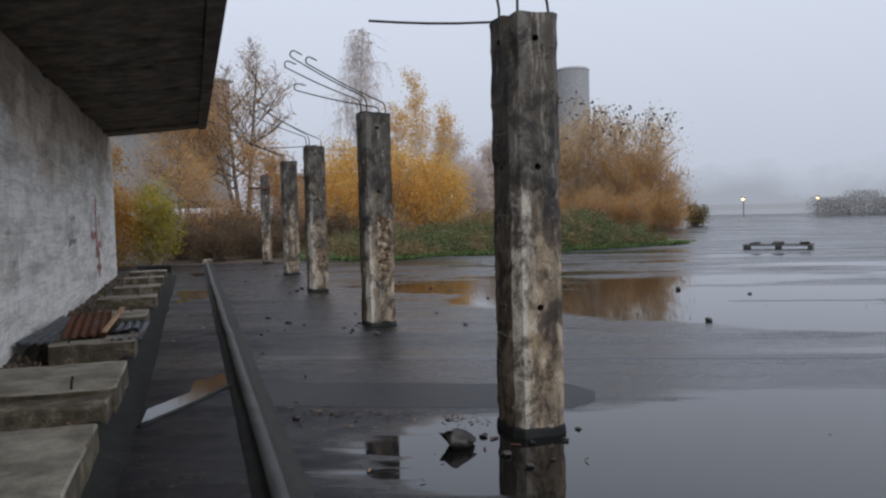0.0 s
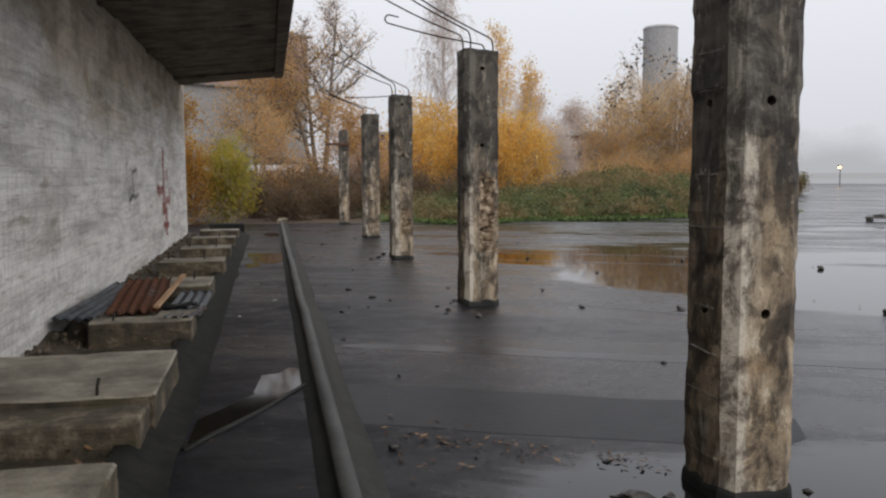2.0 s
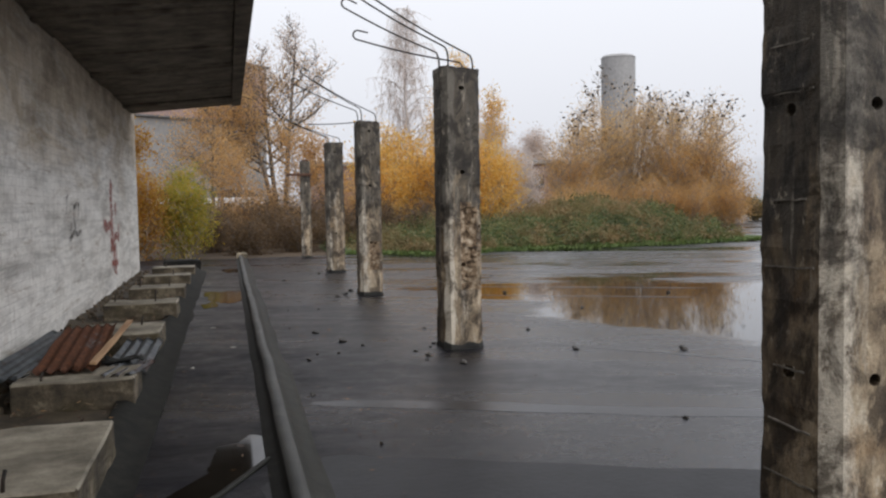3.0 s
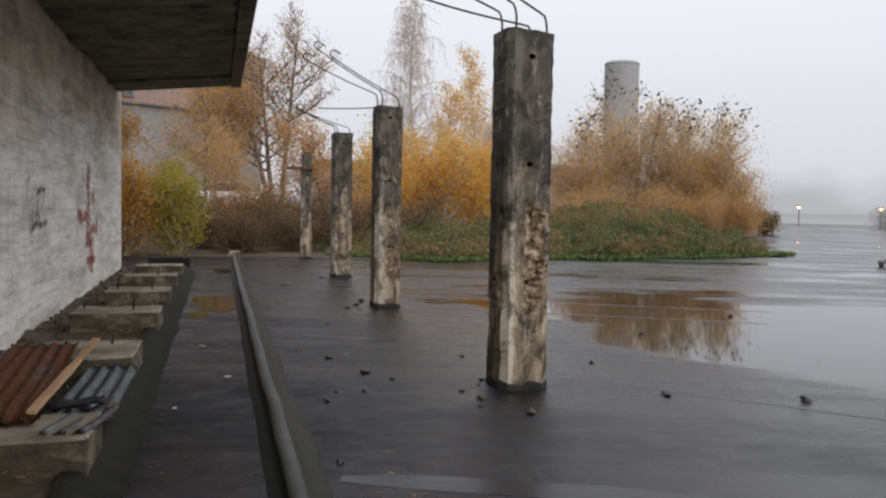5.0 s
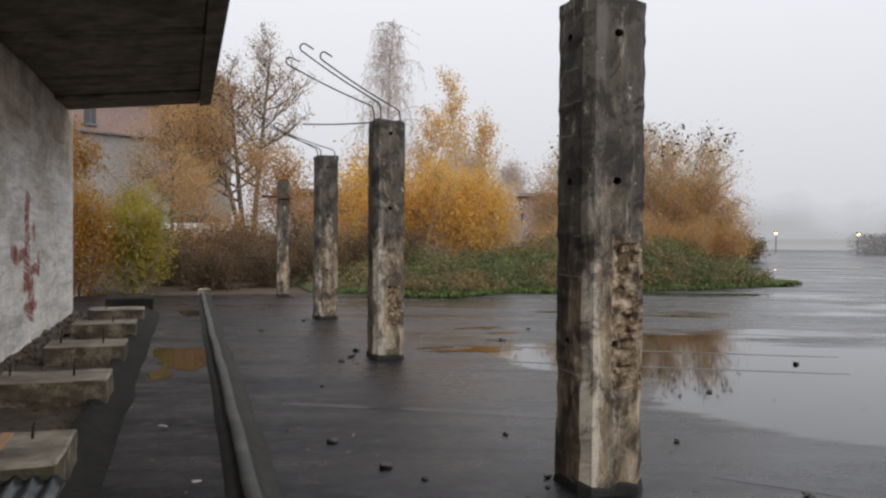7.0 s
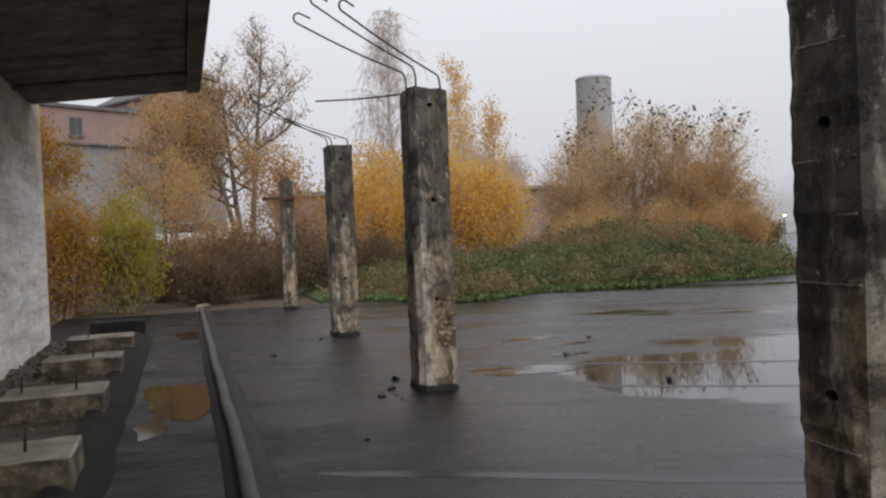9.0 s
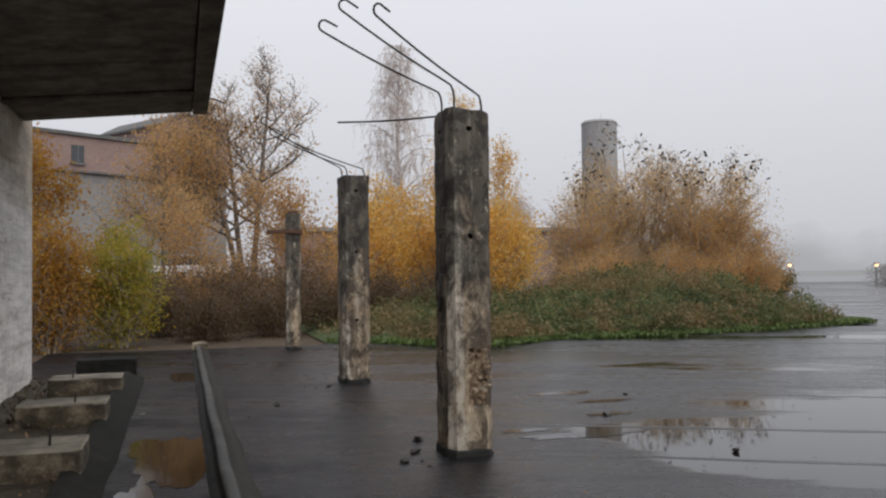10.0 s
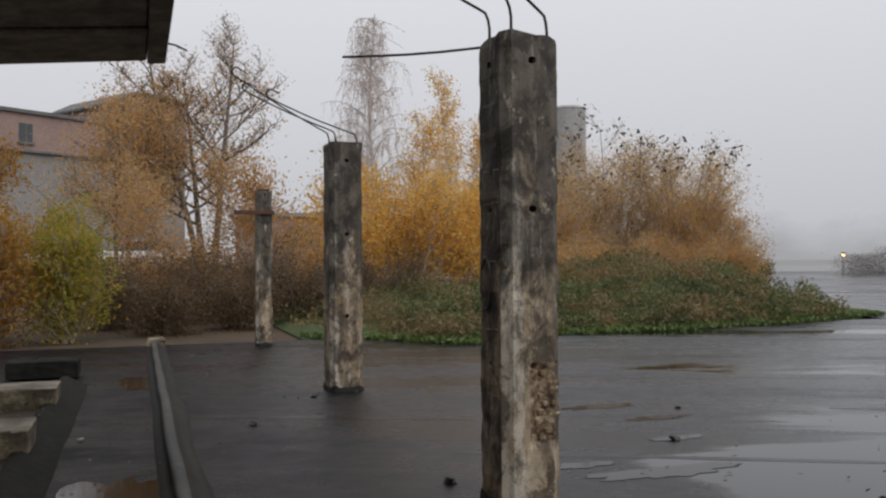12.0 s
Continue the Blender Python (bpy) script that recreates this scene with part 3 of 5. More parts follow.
# kerb: felt-covered upstand with a long slope to the deck
kb = bmesh.new()
profile = [(0.27, -0.05), (0.275, 0.004), (0.33, 0.012), (0.352, 0.03), (0.358, 0.06), (0.362, 0.1), (0.378, 0.12), (0.425, 0.122), (0.455, 0.108), (0.485, 0.072), (0.52, 0.04), (0.57, 0.016), (0.62, 0.002), (0.63, -0.05)]
rows = []
for i in range(150):
    y = -14 + 44.1 * i / 149
    rows.append([kb.verts.new((x + (0.014 if z > 0.05 or x < 0.4 else 0.04) * noise.noise(Vector((0, y * 0.9, 3 + x))), y, z + (0.02 * noise.noise(Vector((x * 4, y * 1.7, 0))) if z > 0.03 else 0))) for x, z in profile])
for r0, r1 in zip(rows, rows[1:]):
    for a in range(len(profile) - 1):
        kf = kb.faces.new((r0[a], r1[a], r1[a + 1], r0[a + 1]))
        # index 1: gutter-side face and toe, their shade put in as dark felt
        kf.material_index = 1 if a < 5 else 0 if a < 8 else 2
kb.faces.new(rows[0])
kb.faces.new(rows[-1][::-1])
bmesh.ops.recalc_face_normals(kb, faces=kb.faces)
kerb = tagged(mesh_object("kerb", kb, [M_KERB, M_DARK, M_SLOPE], True), "grey felt-covered kerb ridge along a gutter", "kerb", kind="structure")
part("broken_end", rough_box(0.3, 0.62, 29.9, 30.35, 0, 0.17, 4, 0.05, 3), M_BLOCK, kerb, "crumbled pale concrete kerb end")

# felt upturn beside the gutter and the dirt bed between the blocks
ub = bmesh.new()
uprof = [(-0.47, 0.003), (-0.51, 0.01), (-0.56, 0.022), (-0.61, 0.05), (-0.67, 0.09), (-0.72, 0.12), (-0.8, 0.12)]
rows = []
for i in range(130):
    y = -14 + 39.2 * i / 129
    rows.append([ub.verts.new((x + (0.035 if z < 0.015 else 0.02) * noise.noise(Vector((x, y * 1.1, 7))), y, z + (0.015 * noise.noise(Vector((x * 3, y * 1.7, 9))) if z > 0.02 else 0))) for x, z in uprof])
for r0, r1 in zip(rows, rows[1:]):
    for a in range(len(uprof) - 1):
        ub.faces.new((r0[a], r0[a + 1], r1[a + 1], r1[a]))
bmesh.ops.recalc_face_normals(ub, faces=ub.faces)
tagged(mesh_object("gutter_upturn", ub, M_MOSS, True), "mossy dark felt upturn along the gutter edge", "felt upturn", kind="structure")
db = bmesh.new()
rows = []
for i in range(200):
    y = -14 + 38.2 * i / 199
    rows.append([db.verts.new((-1.98 + 0.105 * k, y, 0.06 + 0.035 * noise.noise(Vector((k * 0.5, y * 2.2, 1))) + 0.1 * max(0, 1 - k / 3.5) * (0.6 + noise.noise(Vector((k, y * 1.5, 4)))))) for k in range(13)])
for r0, r1 in zip(rows, rows[1:]):
    for a in range(12):
        db.faces.new((r0[a], r0[a + 1], r1[a + 1], r1[a]))
tagged(mesh_object("dirt_bed", db, M_MUD, True), "brown dirt and rubble bed along the wall foot", "dirt", kind="structure")


# ---- columns ----
def column(west, front, wide, deep, high, seed, bars=(), arm=False, spall=None):
    """A cast column with chamfered corners, plank marks, bolt holes, a felt collar and bent bars on top."""
    cx, cy = west + wide / 2, front + deep / 2
    ob = thing("concrete_column", "weathered grey concrete column with bent rebar on top" if bars else "weathered concrete column with rusty side bracket",
               "column", cx, cy, 0, group="row of columns on the deck")
    rng = random.Random(seed)
    hx, hy, c = wide / 2, deep / 2, 0.06
    corners = [(-hx + c, -hy), (hx - c, -hy), (hx, -hy + c), (hx, hy - c), (hx - c, hy), (-hx + c, hy), (-hx, hy - c), (-hx, -hy + c)]
    cuts = [5, 1, 5, 1, 5, 1, 5, 1]
    ring = []
    for i, (p, k) in enumerate(zip(corners, cuts)):
        q = corners[(i + 1) % 8]
        ring += [(p[0] + (q[0] - p[0]) * j / k, p[1] + (q[1] - p[1]) * j / k, i) for j in range(k)]
    step = 0.05
    n_rows = int(high / step)
    b = bmesh.new()
    rows = []
    off = Vector((seed * 5.1, seed * 2.3, 0))
    planks = [rng.uniform(-0.004, 0.006) for _ in range(30)]
    for r in range(n_rows + 1):
        z = high * r / n_rows
        row = []
        for x, y, side in ring:
            p = Vector((x, y, z))
            out = Vector((x, y, 0)).normalized()
            d = 0.006 * noise.noise(p * 6 + off) + 0.004 * noise.noise(p * 21 + off)
            corner = side in (1, 3, 5, 7)
            chip = noise.noise(p * 3.2 + off * 1.7)
            if corner and chip > 0.12:
                d -= 0.085 * (chip - 0.12)
            if side == 6 or side == 2:
                d += planks[int(z / 0.2)] + (0.004 if r % 4 == 0 else 0)
            if spall and side == 0 and x > -0.02 and spall[0] < z < spall[1]:
                d -= 0.016 + 0.05 * abs(noise.noise(p * 13 + off))
            if r == n_rows:
                p.z += 0.03 * noise.noise(p * 7 + off)
            row.append(b.verts.new(p + out * d))
        rows.append(row)
    k = len(ring)
    holes = []
    heights = (0.95, 1.92, 2.86)
    for r in range(n_rows):
        zc = high * (r + 0.5) / n_rows
        for i in range(k):
            f = b.faces.new((rows[r][i], rows[r][(i + 1) % k], rows[r + 1][(i + 1) % k], rows[r + 1][i]))
            if spall and i in (2, 3, 4) and spall[0] < zc + 0.12 * noise.noise(Vector((i, zc * 3, seed))) < spall[1]:
                f.material_index = 1
            if ring[i][2] in (2, 6):
                f.material_index = 2
            if any(abs(zc - hh) <= step * 0.51 for hh in heights) and i in (2, 20):
                holes.append(f)
    b.faces.new(rows[-1])
    b.faces.new(rows[0][::-1])
    bmesh.ops.recalc_face_normals(b, faces=b.faces)
    for f in holes:
        mid, nrm = f.calc_center_median(), f.normal.copy()
        if nrm.x * mid.x + nrm.y * mid.y < 0:
            nrm = -nrm
        bmesh.ops.inset_individual(b, faces=[f], thickness=0.003)
        bmesh.ops.bevel(b, geom=list(f.verts), offset=0.014, segments=1, affect="VERTICES")
        best = min((g for g in b.faces if len(g.verts) == 8), key=lambda g: (g.calc_center_median() - mid).length)
        made = bmesh.ops.extrude_discrete_faces(b, faces=[best])["faces"]
        for nf in made:
            for v in nf.verts:
                v.co -= nrm * 0.12
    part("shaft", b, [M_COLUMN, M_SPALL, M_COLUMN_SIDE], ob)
    ridge = None
    for z in sorted(rng.sample([0.315 + 0.21 * q + rng.uniform(-0.03, 0.03) for q in range(12)], 7)):
        if ridge is None:
            rbm = box(-0.004, 0.006, -hy + 0.07, hy - 0.065, -0.003, 0.004)
            bmesh.ops.subdivide_edges(rbm, edges=[e for e in rbm.edges if e.calc_length() > 0.1], cuts=6)
            for v in rbm.verts:
                v.co.z += 0.006 * noise.noise(v.co * 14 + off)
            made_ridge = part("formwork_ridge", rbm, M_RIDGE, ob)
            ridge = made_ridge.data
        else:
            made_ridge = new("formwork_ridge", ridge)
            made_ridge.parent = ob
        made_ridge.matrix_basis = pose(-hx - 0.001, 0, z, rng.uniform(-3, 3), 0, 0) @ Matrix.Diagonal((1, rng.uniform(0.55, 1), 1, 1))
    if spall:
        chips = bmesh.new()
        z = spall[0]
        while z < spall[1]:
            x = -0.01 + rng.uniform(0, 0.06)
            while x < hx - 0.03:
                w, hgt, out = rng.uniform(0.025, 0.075), rng.uniform(0.02, 0.045), rng.uniform(-0.014, 0.007)
                if rng.random() < 0.62:
                    box(x, min(x + w, hx - 0.02), -hy - out, -hy + 0.05, z, z + hgt, 0.006, chips)
                x += w + rng.uniform(0.004, 0.03)
            z += rng.uniform(0.045, 0.06)
        for v in chips.verts:
            v.co += 0.009 * noise.noise_vector(v.co * 16 + off)
        part("spalled_patch", chips, M_SPALL, ob, "broken brown patch of exposed aggregate")
    collar = bmesh.new()
    rings = []
    for z, grow in ((0, 0.014), (0.045, 0.01), (0.065, 0.004)):
        rings.append([collar.verts.new((x * (1 + grow / hx) , y * (1 + grow / hy), z + (0.05 * noise.noise(Vector((x * 9, y * 9, seed))) if z else 0))) for x, y, _ in ring])
    for r0, r1 in zip(rings, rings[1:]):
        for i in range(k):
            collar.faces.new((r0[i], r0[(i + 1) % k], r1[(i + 1) % k], r1[i]))
    part("felt_collar", collar, M_DARK, ob, "black felt collar at the foot")
    if bars:
        def bar(x, y, bend, tip, hook=True):
            base, tip = Vector((x, y, high - 0.08)), Vector(tip)
            knee = Vector((x, y, high + bend))
            way = (tip - knee).normalized()
            pts = [base, knee - Vector((0, 0, 0.09)), knee - Vector((0, 0, 0.035)) + way * 0.012, knee + way * 0.035, knee + way * 0.1]
            far = (tip - knee).length
            pts += [knee + way * (0.1 + (far - 0.1) * i / 5) + Vector((0, 0, -0.02 * math.sin(math.pi * i / 5))) for i in range(1, 6)]
            if hook:
                up = (Vector((0.25, -0.1, 1)) - way * way.dot(Vector((0.25, -0.1, 1)))).normalized()
                cc = tip + up * 0.05
                pts += [cc + 0.05 * (math.sin(a) * way - math.cos(a) * up) for a in (0.5, 1.1, 1.7, 2.3, 2.9)]
                pts.append(pts[-1] - way * 0.12)
            part("rebar", tube(pts, 0.0095, 6), M_STEEL, ob, "bent rusty rebar with hooked end" if hook else "straight bent-over rusty rebar", True)
        feet = [(-hx + 0.07, hy - 0.07), (-hx + 0.09, -hy + 0.07), (hx - 0.06, -hy + 0.07), (hx - 0.08, hy - 0.08)]
        for (fx, fy), (bend, tx, ty, tz, hook) in zip(feet, bars):
            bar(fx, fy, bend, (tx, ty, high + tz), hook)
    if arm:
        part("bracket", box(-hx - 0.42, hx + 0.03, -hy - 0.05, -hy + 0.02, 2.5, 2.58, 0.008), M_RUST, ob, "rusty steel bracket arm")
        part("top_plate", box(-0.1, 0.1, -0.1, 0.1, high - 0.005, high + 0.05, 0.01), M_RUST, ob)
    return ob


BARS = ((0.2, -1.27, -0.07, 0.64, True), (0.2, -1.12, -0.18, 0.8, True), (0.12, -0.97, -0.85, 0.57, True), (0.035, -0.95, 1.0, 0.05, False))
column(2.175, 5.65, 0.385, 0.46, 3.02, 1, BARS[:3] + ((0.03, -1.07, 0.36, 0.03, False),))
column(2.355, 12.0, 0.425, 0.46, 3.07, 2, ((0.2, -1.22, -0.05, 0.62, True), (0.2, -1.16, -0.2, 0.74, True), (0.12, -1.02, -0.75, 0.56, True), (0.1, -1.05, 0.25, 0.35, True)), spall=(0.65, 1.55))
third = column(2.31, 17.9, 0.405, 0.45, 3.06, 3, BARS, spall=(0.45, 0.95))
swirl = [(0.06 + 0.07 * math.cos(a) * (1 + 0.2 * math.sin(3 * a)), 1.45 + 0.17 * math.sin(a)) for a in [0.6 + 0.28 * i for i in range(19)]]
part("painted_sign", tube([(-0.206, y, z) for y, z in swirl], 0.013, 6), M_STONE, third, "black sprayed swirl")
column(2.35, 23.25, 0.415, 0.44, 3.07, 4, ((0.14, -1.38, -0.55, 0.66, True), (0.12, -1.22, -0.2, 0.56, True), (0.1, -1.0, -0.6, 0.42, True)))
column(2.26, 29.4, 0.3, 0.3, 2.95, 5, arm=True)

# ---- beam stubs along the wall, sheets and loose things ----
def stub(front, back, x0, x1, top, seed, mat=M_BLOCK, rods=(), label="pale weathered concrete beam stub on the dirt bed"):
    ob = thing("concrete_beam_stub", label, "concrete block", x1, front, 0, group="concrete stubs along the wall")
    bm = rough_box(x0 - x1, 0, 0, back - front, 0.02, top, seed, 0.009, 7, 0.012)
    bm.normal_update()
    # upward faces take the lit colour, the rest the shaded damp one
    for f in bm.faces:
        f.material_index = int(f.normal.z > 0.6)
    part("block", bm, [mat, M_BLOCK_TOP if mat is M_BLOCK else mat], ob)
    for rx, ry, rh in rods:
        part("starter_bar", tube([(rx - x1, ry - front, top - 0.05), (rx - x1 + 0.005, ry - front, top + rh * 0.5), (rx - x1 + 0.015, ry - front + 0.01, top + rh)], 0.011), M_STEEL, ob, "short rusty starter bar", True)
    return ob


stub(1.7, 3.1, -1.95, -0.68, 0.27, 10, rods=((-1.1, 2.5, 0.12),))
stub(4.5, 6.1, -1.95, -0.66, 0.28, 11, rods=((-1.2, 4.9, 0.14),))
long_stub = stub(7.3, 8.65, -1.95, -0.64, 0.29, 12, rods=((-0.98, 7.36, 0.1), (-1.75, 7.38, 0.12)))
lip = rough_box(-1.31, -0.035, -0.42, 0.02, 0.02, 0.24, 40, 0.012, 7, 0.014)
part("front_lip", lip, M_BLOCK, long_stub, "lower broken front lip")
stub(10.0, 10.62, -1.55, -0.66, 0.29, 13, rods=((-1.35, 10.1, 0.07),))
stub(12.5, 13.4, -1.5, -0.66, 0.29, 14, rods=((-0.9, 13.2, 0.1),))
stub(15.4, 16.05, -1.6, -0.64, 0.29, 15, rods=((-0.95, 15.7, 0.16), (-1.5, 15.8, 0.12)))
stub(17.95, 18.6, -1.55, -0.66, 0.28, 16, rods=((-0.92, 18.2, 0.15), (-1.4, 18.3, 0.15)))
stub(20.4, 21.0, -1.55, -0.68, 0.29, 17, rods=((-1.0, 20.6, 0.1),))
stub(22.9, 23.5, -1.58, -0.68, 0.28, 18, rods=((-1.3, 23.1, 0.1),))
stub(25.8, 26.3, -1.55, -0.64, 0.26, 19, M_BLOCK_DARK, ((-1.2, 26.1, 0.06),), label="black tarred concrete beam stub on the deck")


def corrugated(x, y, z, wide, length, rz, seed, tilt=0, label="rusty corrugated steel sheet lying on the stubs", mat=M_ZINC):
    b = bmesh.new()
    nx, ny = int(wide / 0.0125), 10
    rows = []
    for i in range(ny + 1):
        v = length * i / ny
        rows.append([b.verts.new((wide * k / nx, v + 0.03 * noise.noise(Vector((k * 0.1, seed, 0))) * (i in (0, ny)), 0.015 * math.cos(2 * math.pi * k * 0.0125 / 0.1) + 0.03 * noise.noise(Vector((k * 0.03, v, seed))))) for k in range(nx + 1)])
    for r0, r1 in zip(rows, rows[1:]):
        for k in range(nx):
            b.faces.new((r0[k], r0[k + 1], r1[k + 1], r1[k]))
    bmesh.ops.solidify(b, geom=b.faces[:], thickness=0.003)
    ob = tagged(mesh_object("corrugated_sheet", b, mat, True), label, "metal sheet")
    ob.matrix_basis = pose(x, y, z, tilt, 0, rz)
    return ob


corrugated(-1.93, 10.3, 0.28, 0.62, 2.7, -3, 1, label="dull zinc corrugated sheet beside the wall")
corrugated(-1.45, 10.25, 0.325, 0.5, 2.75, 4, 2, label="rust-streaked corrugated steel sheet on concrete stubs", mat=M_RUSTY)
corrugated(-1.0, 10.75, 0.2, 0.36, 1.7, -1, 3, 1, label="short grey corrugated sheet between the stubs")
corrugated(-0.92, 10.1, 0.3, 0.24, 0.75, -9, 6, -0.5, label="small torn corrugated offcut on the stub")
tagged(mesh_object("wooden_lath", rough_box(-1.03, -0.97, 10.3, 13.0, 0.355, 0.38, 31, 0.008, 8, 0.004), M_LATH), "thin orange-brown wooden lath on the sheets", "lath")
felt = rough_box(-1.0, -0.66, 10.7, 10.95, 0.29, 0.312, 33, 0.045, 5, 0.006)
tagged(mesh_object("felt_scrap", felt, M_DARK, True), "crumpled black roofing felt scrap on the stub", "felt scrap")


heap = random.Random(91)
rub = bmesh.new()
for i in range(420):
    rx, ry, r = -1.93 + abs(heap.gauss(0, 0.22)), heap.uniform(3.2, 24.0), heap.uniform(0.01, 0.034)
    if rx > -0.85:
        continue
    z0 = 0.13 if rx < -1.7 else 0.075
    bit = bmesh.ops.create_icosphere(rub, subdivisions=1, radius=r)["verts"]
    turn = Euler((heap.uniform(0, 6), heap.uniform(0, 6), heap.uniform(0, 6))).to_matrix()
    for v in bit:
        q = turn @ Vector((v.co.x * heap.uniform(0.8, 1.5), v.co.y, v.co.z * heap.uniform(0.5, 0.9)))
        v.co = q + Vector((rx, ry, z0 + r * 0.2))
tagged(mesh_object("rubble", rub, simple("broken_plaster", [(0.35, (0.06, 0.045, 0.03)), (0.55, (0.16, 0.125, 0.085)), (0.75, (0.36, 0.31, 0.24))], 5, 0.9, random=0.5)),
       "brown broken plaster and rubble along the wall foot", "rubble", kind="stuff")


def brush(points, width, mat, parent, seed, name="paint_stroke"):
    """A stroke of paint on the wall, with an uneven edge, standing a little proud."""
    b = bmesh.new()
    n_pts = 30
    left, right = [], []
    for i in range(n_pts + 1):
        s = i / n_pts * (len(points) - 1)
        a = min(int(s), len(points) - 2)
        dy, dz = points[a + 1][0] - points[a][0], points[a + 1][1] - points[a][1]
        ln = math.hypot(dy, dz)
        y, z = points[a][0] + dy * (s - a), points[a][1] + dz * (s - a)
        w = width * (0.55 + 0.9 * noise.noise(Vector((i * 0.8, seed, 0))))
        w2 = width * (0.55 + 0.9 * noise.noise(Vector((i * 0.8, seed, 9))))
        left.append(b.verts.new((-1.966 + 0.0012 * seed, y - w * dz / ln, z + w * dy / ln)))
        right.append(b.verts.new((-1.966 + 0.0012 * seed, y + w2 * dz / ln, z - w2 * dy / ln)))
    for i in range(n_pts):
        if noise.noise(Vector((i * 0.7, seed, 5))) > -0.28:
            b.faces.new((left[i], right[i], right[i + 1], left[i + 1]))
    bmesh.ops.solidify(b, geom=b.faces[:], thickness=0.002)
    part(name, b, mat, parent, "faded red painted mark" if mat is M_RED else "black painted scribble")


for seed, pts, w in ((1, [(19.6, 2.12), (19.5, 1.75), (19.62, 1.45)], 0.2), (2, [(18.45, 1.36), (18.9, 1.28), (19.5, 1.34)], 0.1), (3, [(19.55, 1.45), (19.5, 1.2), (19.45, 0.95)], 0.26), (4, [(19.6, 1.02), (20.1, 1.12), (20.5, 1.02)], 0.09),
                     (5, [(20.35, 1.3), (20.45, 1.05)], 0.13), (6, [(18.75, 1.42), (18.7, 1.2)], 0.18), (7, [(19.2, 0.88), (20.0, 0.92)], 0.09), (8, [(19.7, 0.9), (19.85, 0.65), (19.8, 0.4)], 0.24), (9, [(19.3, 0.62), (20.2, 0.6)], 0.08), (10, [(19.95, 1.7), (20.1, 1.5)], 0.13)):
    brush(pts, w * 1.35, M_RED, wall, seed)
for seed, pts, w in ((11, [(15.02, 1.55), (15.08, 1.76), (15.2, 1.8)], 0.03), (12, [(15.6, 1.62), (15.85, 1.7), (16.0, 1.66)], 0.05), (13, [(15.95, 1.7), (15.9, 1.5)], 0.04), (14, [(15.3, 1.45), (15.28, 1.25)], 0.035), (15, [(15.2, 1.2), (15.5, 1.3), (15.8, 1.26), (16.1, 1.3)], 0.06),
                     (16, [(15.55, 1.42), (15.75, 1.24)], 0.05), (17, [(15.5, 1.52), (15.62, 1.36)], 0.04)):
    brush(pts, w, M_SOOT, wall, seed)


def stone(x, y, size, seed, label="small dark wet stone on the deck", flat=0.6):
    b = bmesh.new()
    bmesh.ops.create_icosphere(b, subdivisions=3, radius=size)
    for v in b.verts:
        way = v.co / size + Vector((seed, seed, 0))
        v.co += size * (0.75 * noise.noise_vector(way * 0.9) + 0.3 * noise.noise_vector(way * 2.6))
        v.co.z = max(v.co.z * flat, -size * 0.35)
    low = min(v.co.z for v in b.verts)
    for v in b.verts:
        v.co.z -= low
    ob = tagged(mesh_object("stone", b, M_STONE, True), label, "stone", "loose stones on the deck")
    ob.matrix_basis = pose(x, y, 0.001, 0, 0, seed * 40)


stone(1.72, 5.6, 0.1, 1.37, "large dark lump of rubble on the deck", 0.75)
for i, (x, y, r) in enumerate([(6.9, 10.4, 0.06), (8.95, 14.5, 0.08), (1.34, 12.97, 0.06), (2.1, 11.75, 0.045), (2.33, 11.2, 0.05), (3.71, 11.66, 0.035), (4.76, 11.2, 0.06), (2.02, 12.05, 0.035),
                               (1.11, 13.77, 0.05), (2.49, 13.67, 0.03), (3.69, 11.57, 0.04), (3.69, 13.1, 0.04), (2.08, 18.24, 0.06), (4.77, 17.3, 0.05), (2.25, 18.75, 0.06), (4.63, 19.44, 0.055),
                               (5.62, 20.8, 0.04), (0.74, 10.24, 0.035), (2.02, 11.5, 0.03), (1.95, 5.3, 0.04), (2.0, 5.0, 0.035), (1.9, 17.9, 0.05), (2.1, 23.0, 0.05), (1.4, 16.2, 0.03), (1.2, 21.5, 0.05),
                               (7.4, 16.3, 0.05), (9.6, 13.2, 0.05), (3.3, 8.6, 0.03), (5.2, 14.9, 0.035)]):
    stone(x, y, r * 0.72, i + 2)

rng = random.Random(44)
for i in range(26):
    home = rng.choice([(2.0, 5.5), (2.15, 12.0), (2.15, 18.0), (2.2, 23.2), (0.95, 7.2), (1.1, 12.5)])
    stone(home[0] + rng.gauss(0, 0.28), home[1] + rng.gauss(0, 0.35), rng.uniform(0.012, 0.026), 60 + i, "tiny dark crumb of rubble on the deck")
for i, (x, y) in enumerate([(-0.3, 11.8), (-0.15, 14.6), (0.1, 12.9), (-0.35, 21.3)]):
    sb = rough_box(-0.018, 0.018, -0.03, 0.03, 0, 0.008, 70 + i, 0.012, 2, 0.002)
    so = tagged(mesh_object("plaster_scrap", sb, M_SCRAP), "small pale plaster flake in the gutter", "scrap", "plaster flakes in the gutter")
    so.matrix_basis = pose(x, y, 0.012, 0, 0, 50 * i)

for i, (x, y, turn) in enumerate([(2.02, 5.72, 20), (2.1, 5.5, -35), (1.86, 5.48, 70)]):
    ch = rough_box(-0.035, 0.035, -0.011, 0.011, 0, 0.01, 77 + i, 0.008, 3, 0.003)
    chip = tagged(mesh_object("wood_splinter", ch, M_RUST), "small brown wood splinter beside a column foot", "splinter", "splinters beside a column foot")
    chip.matrix_basis = pose(x, y, 0.003, 0, 0, turn)

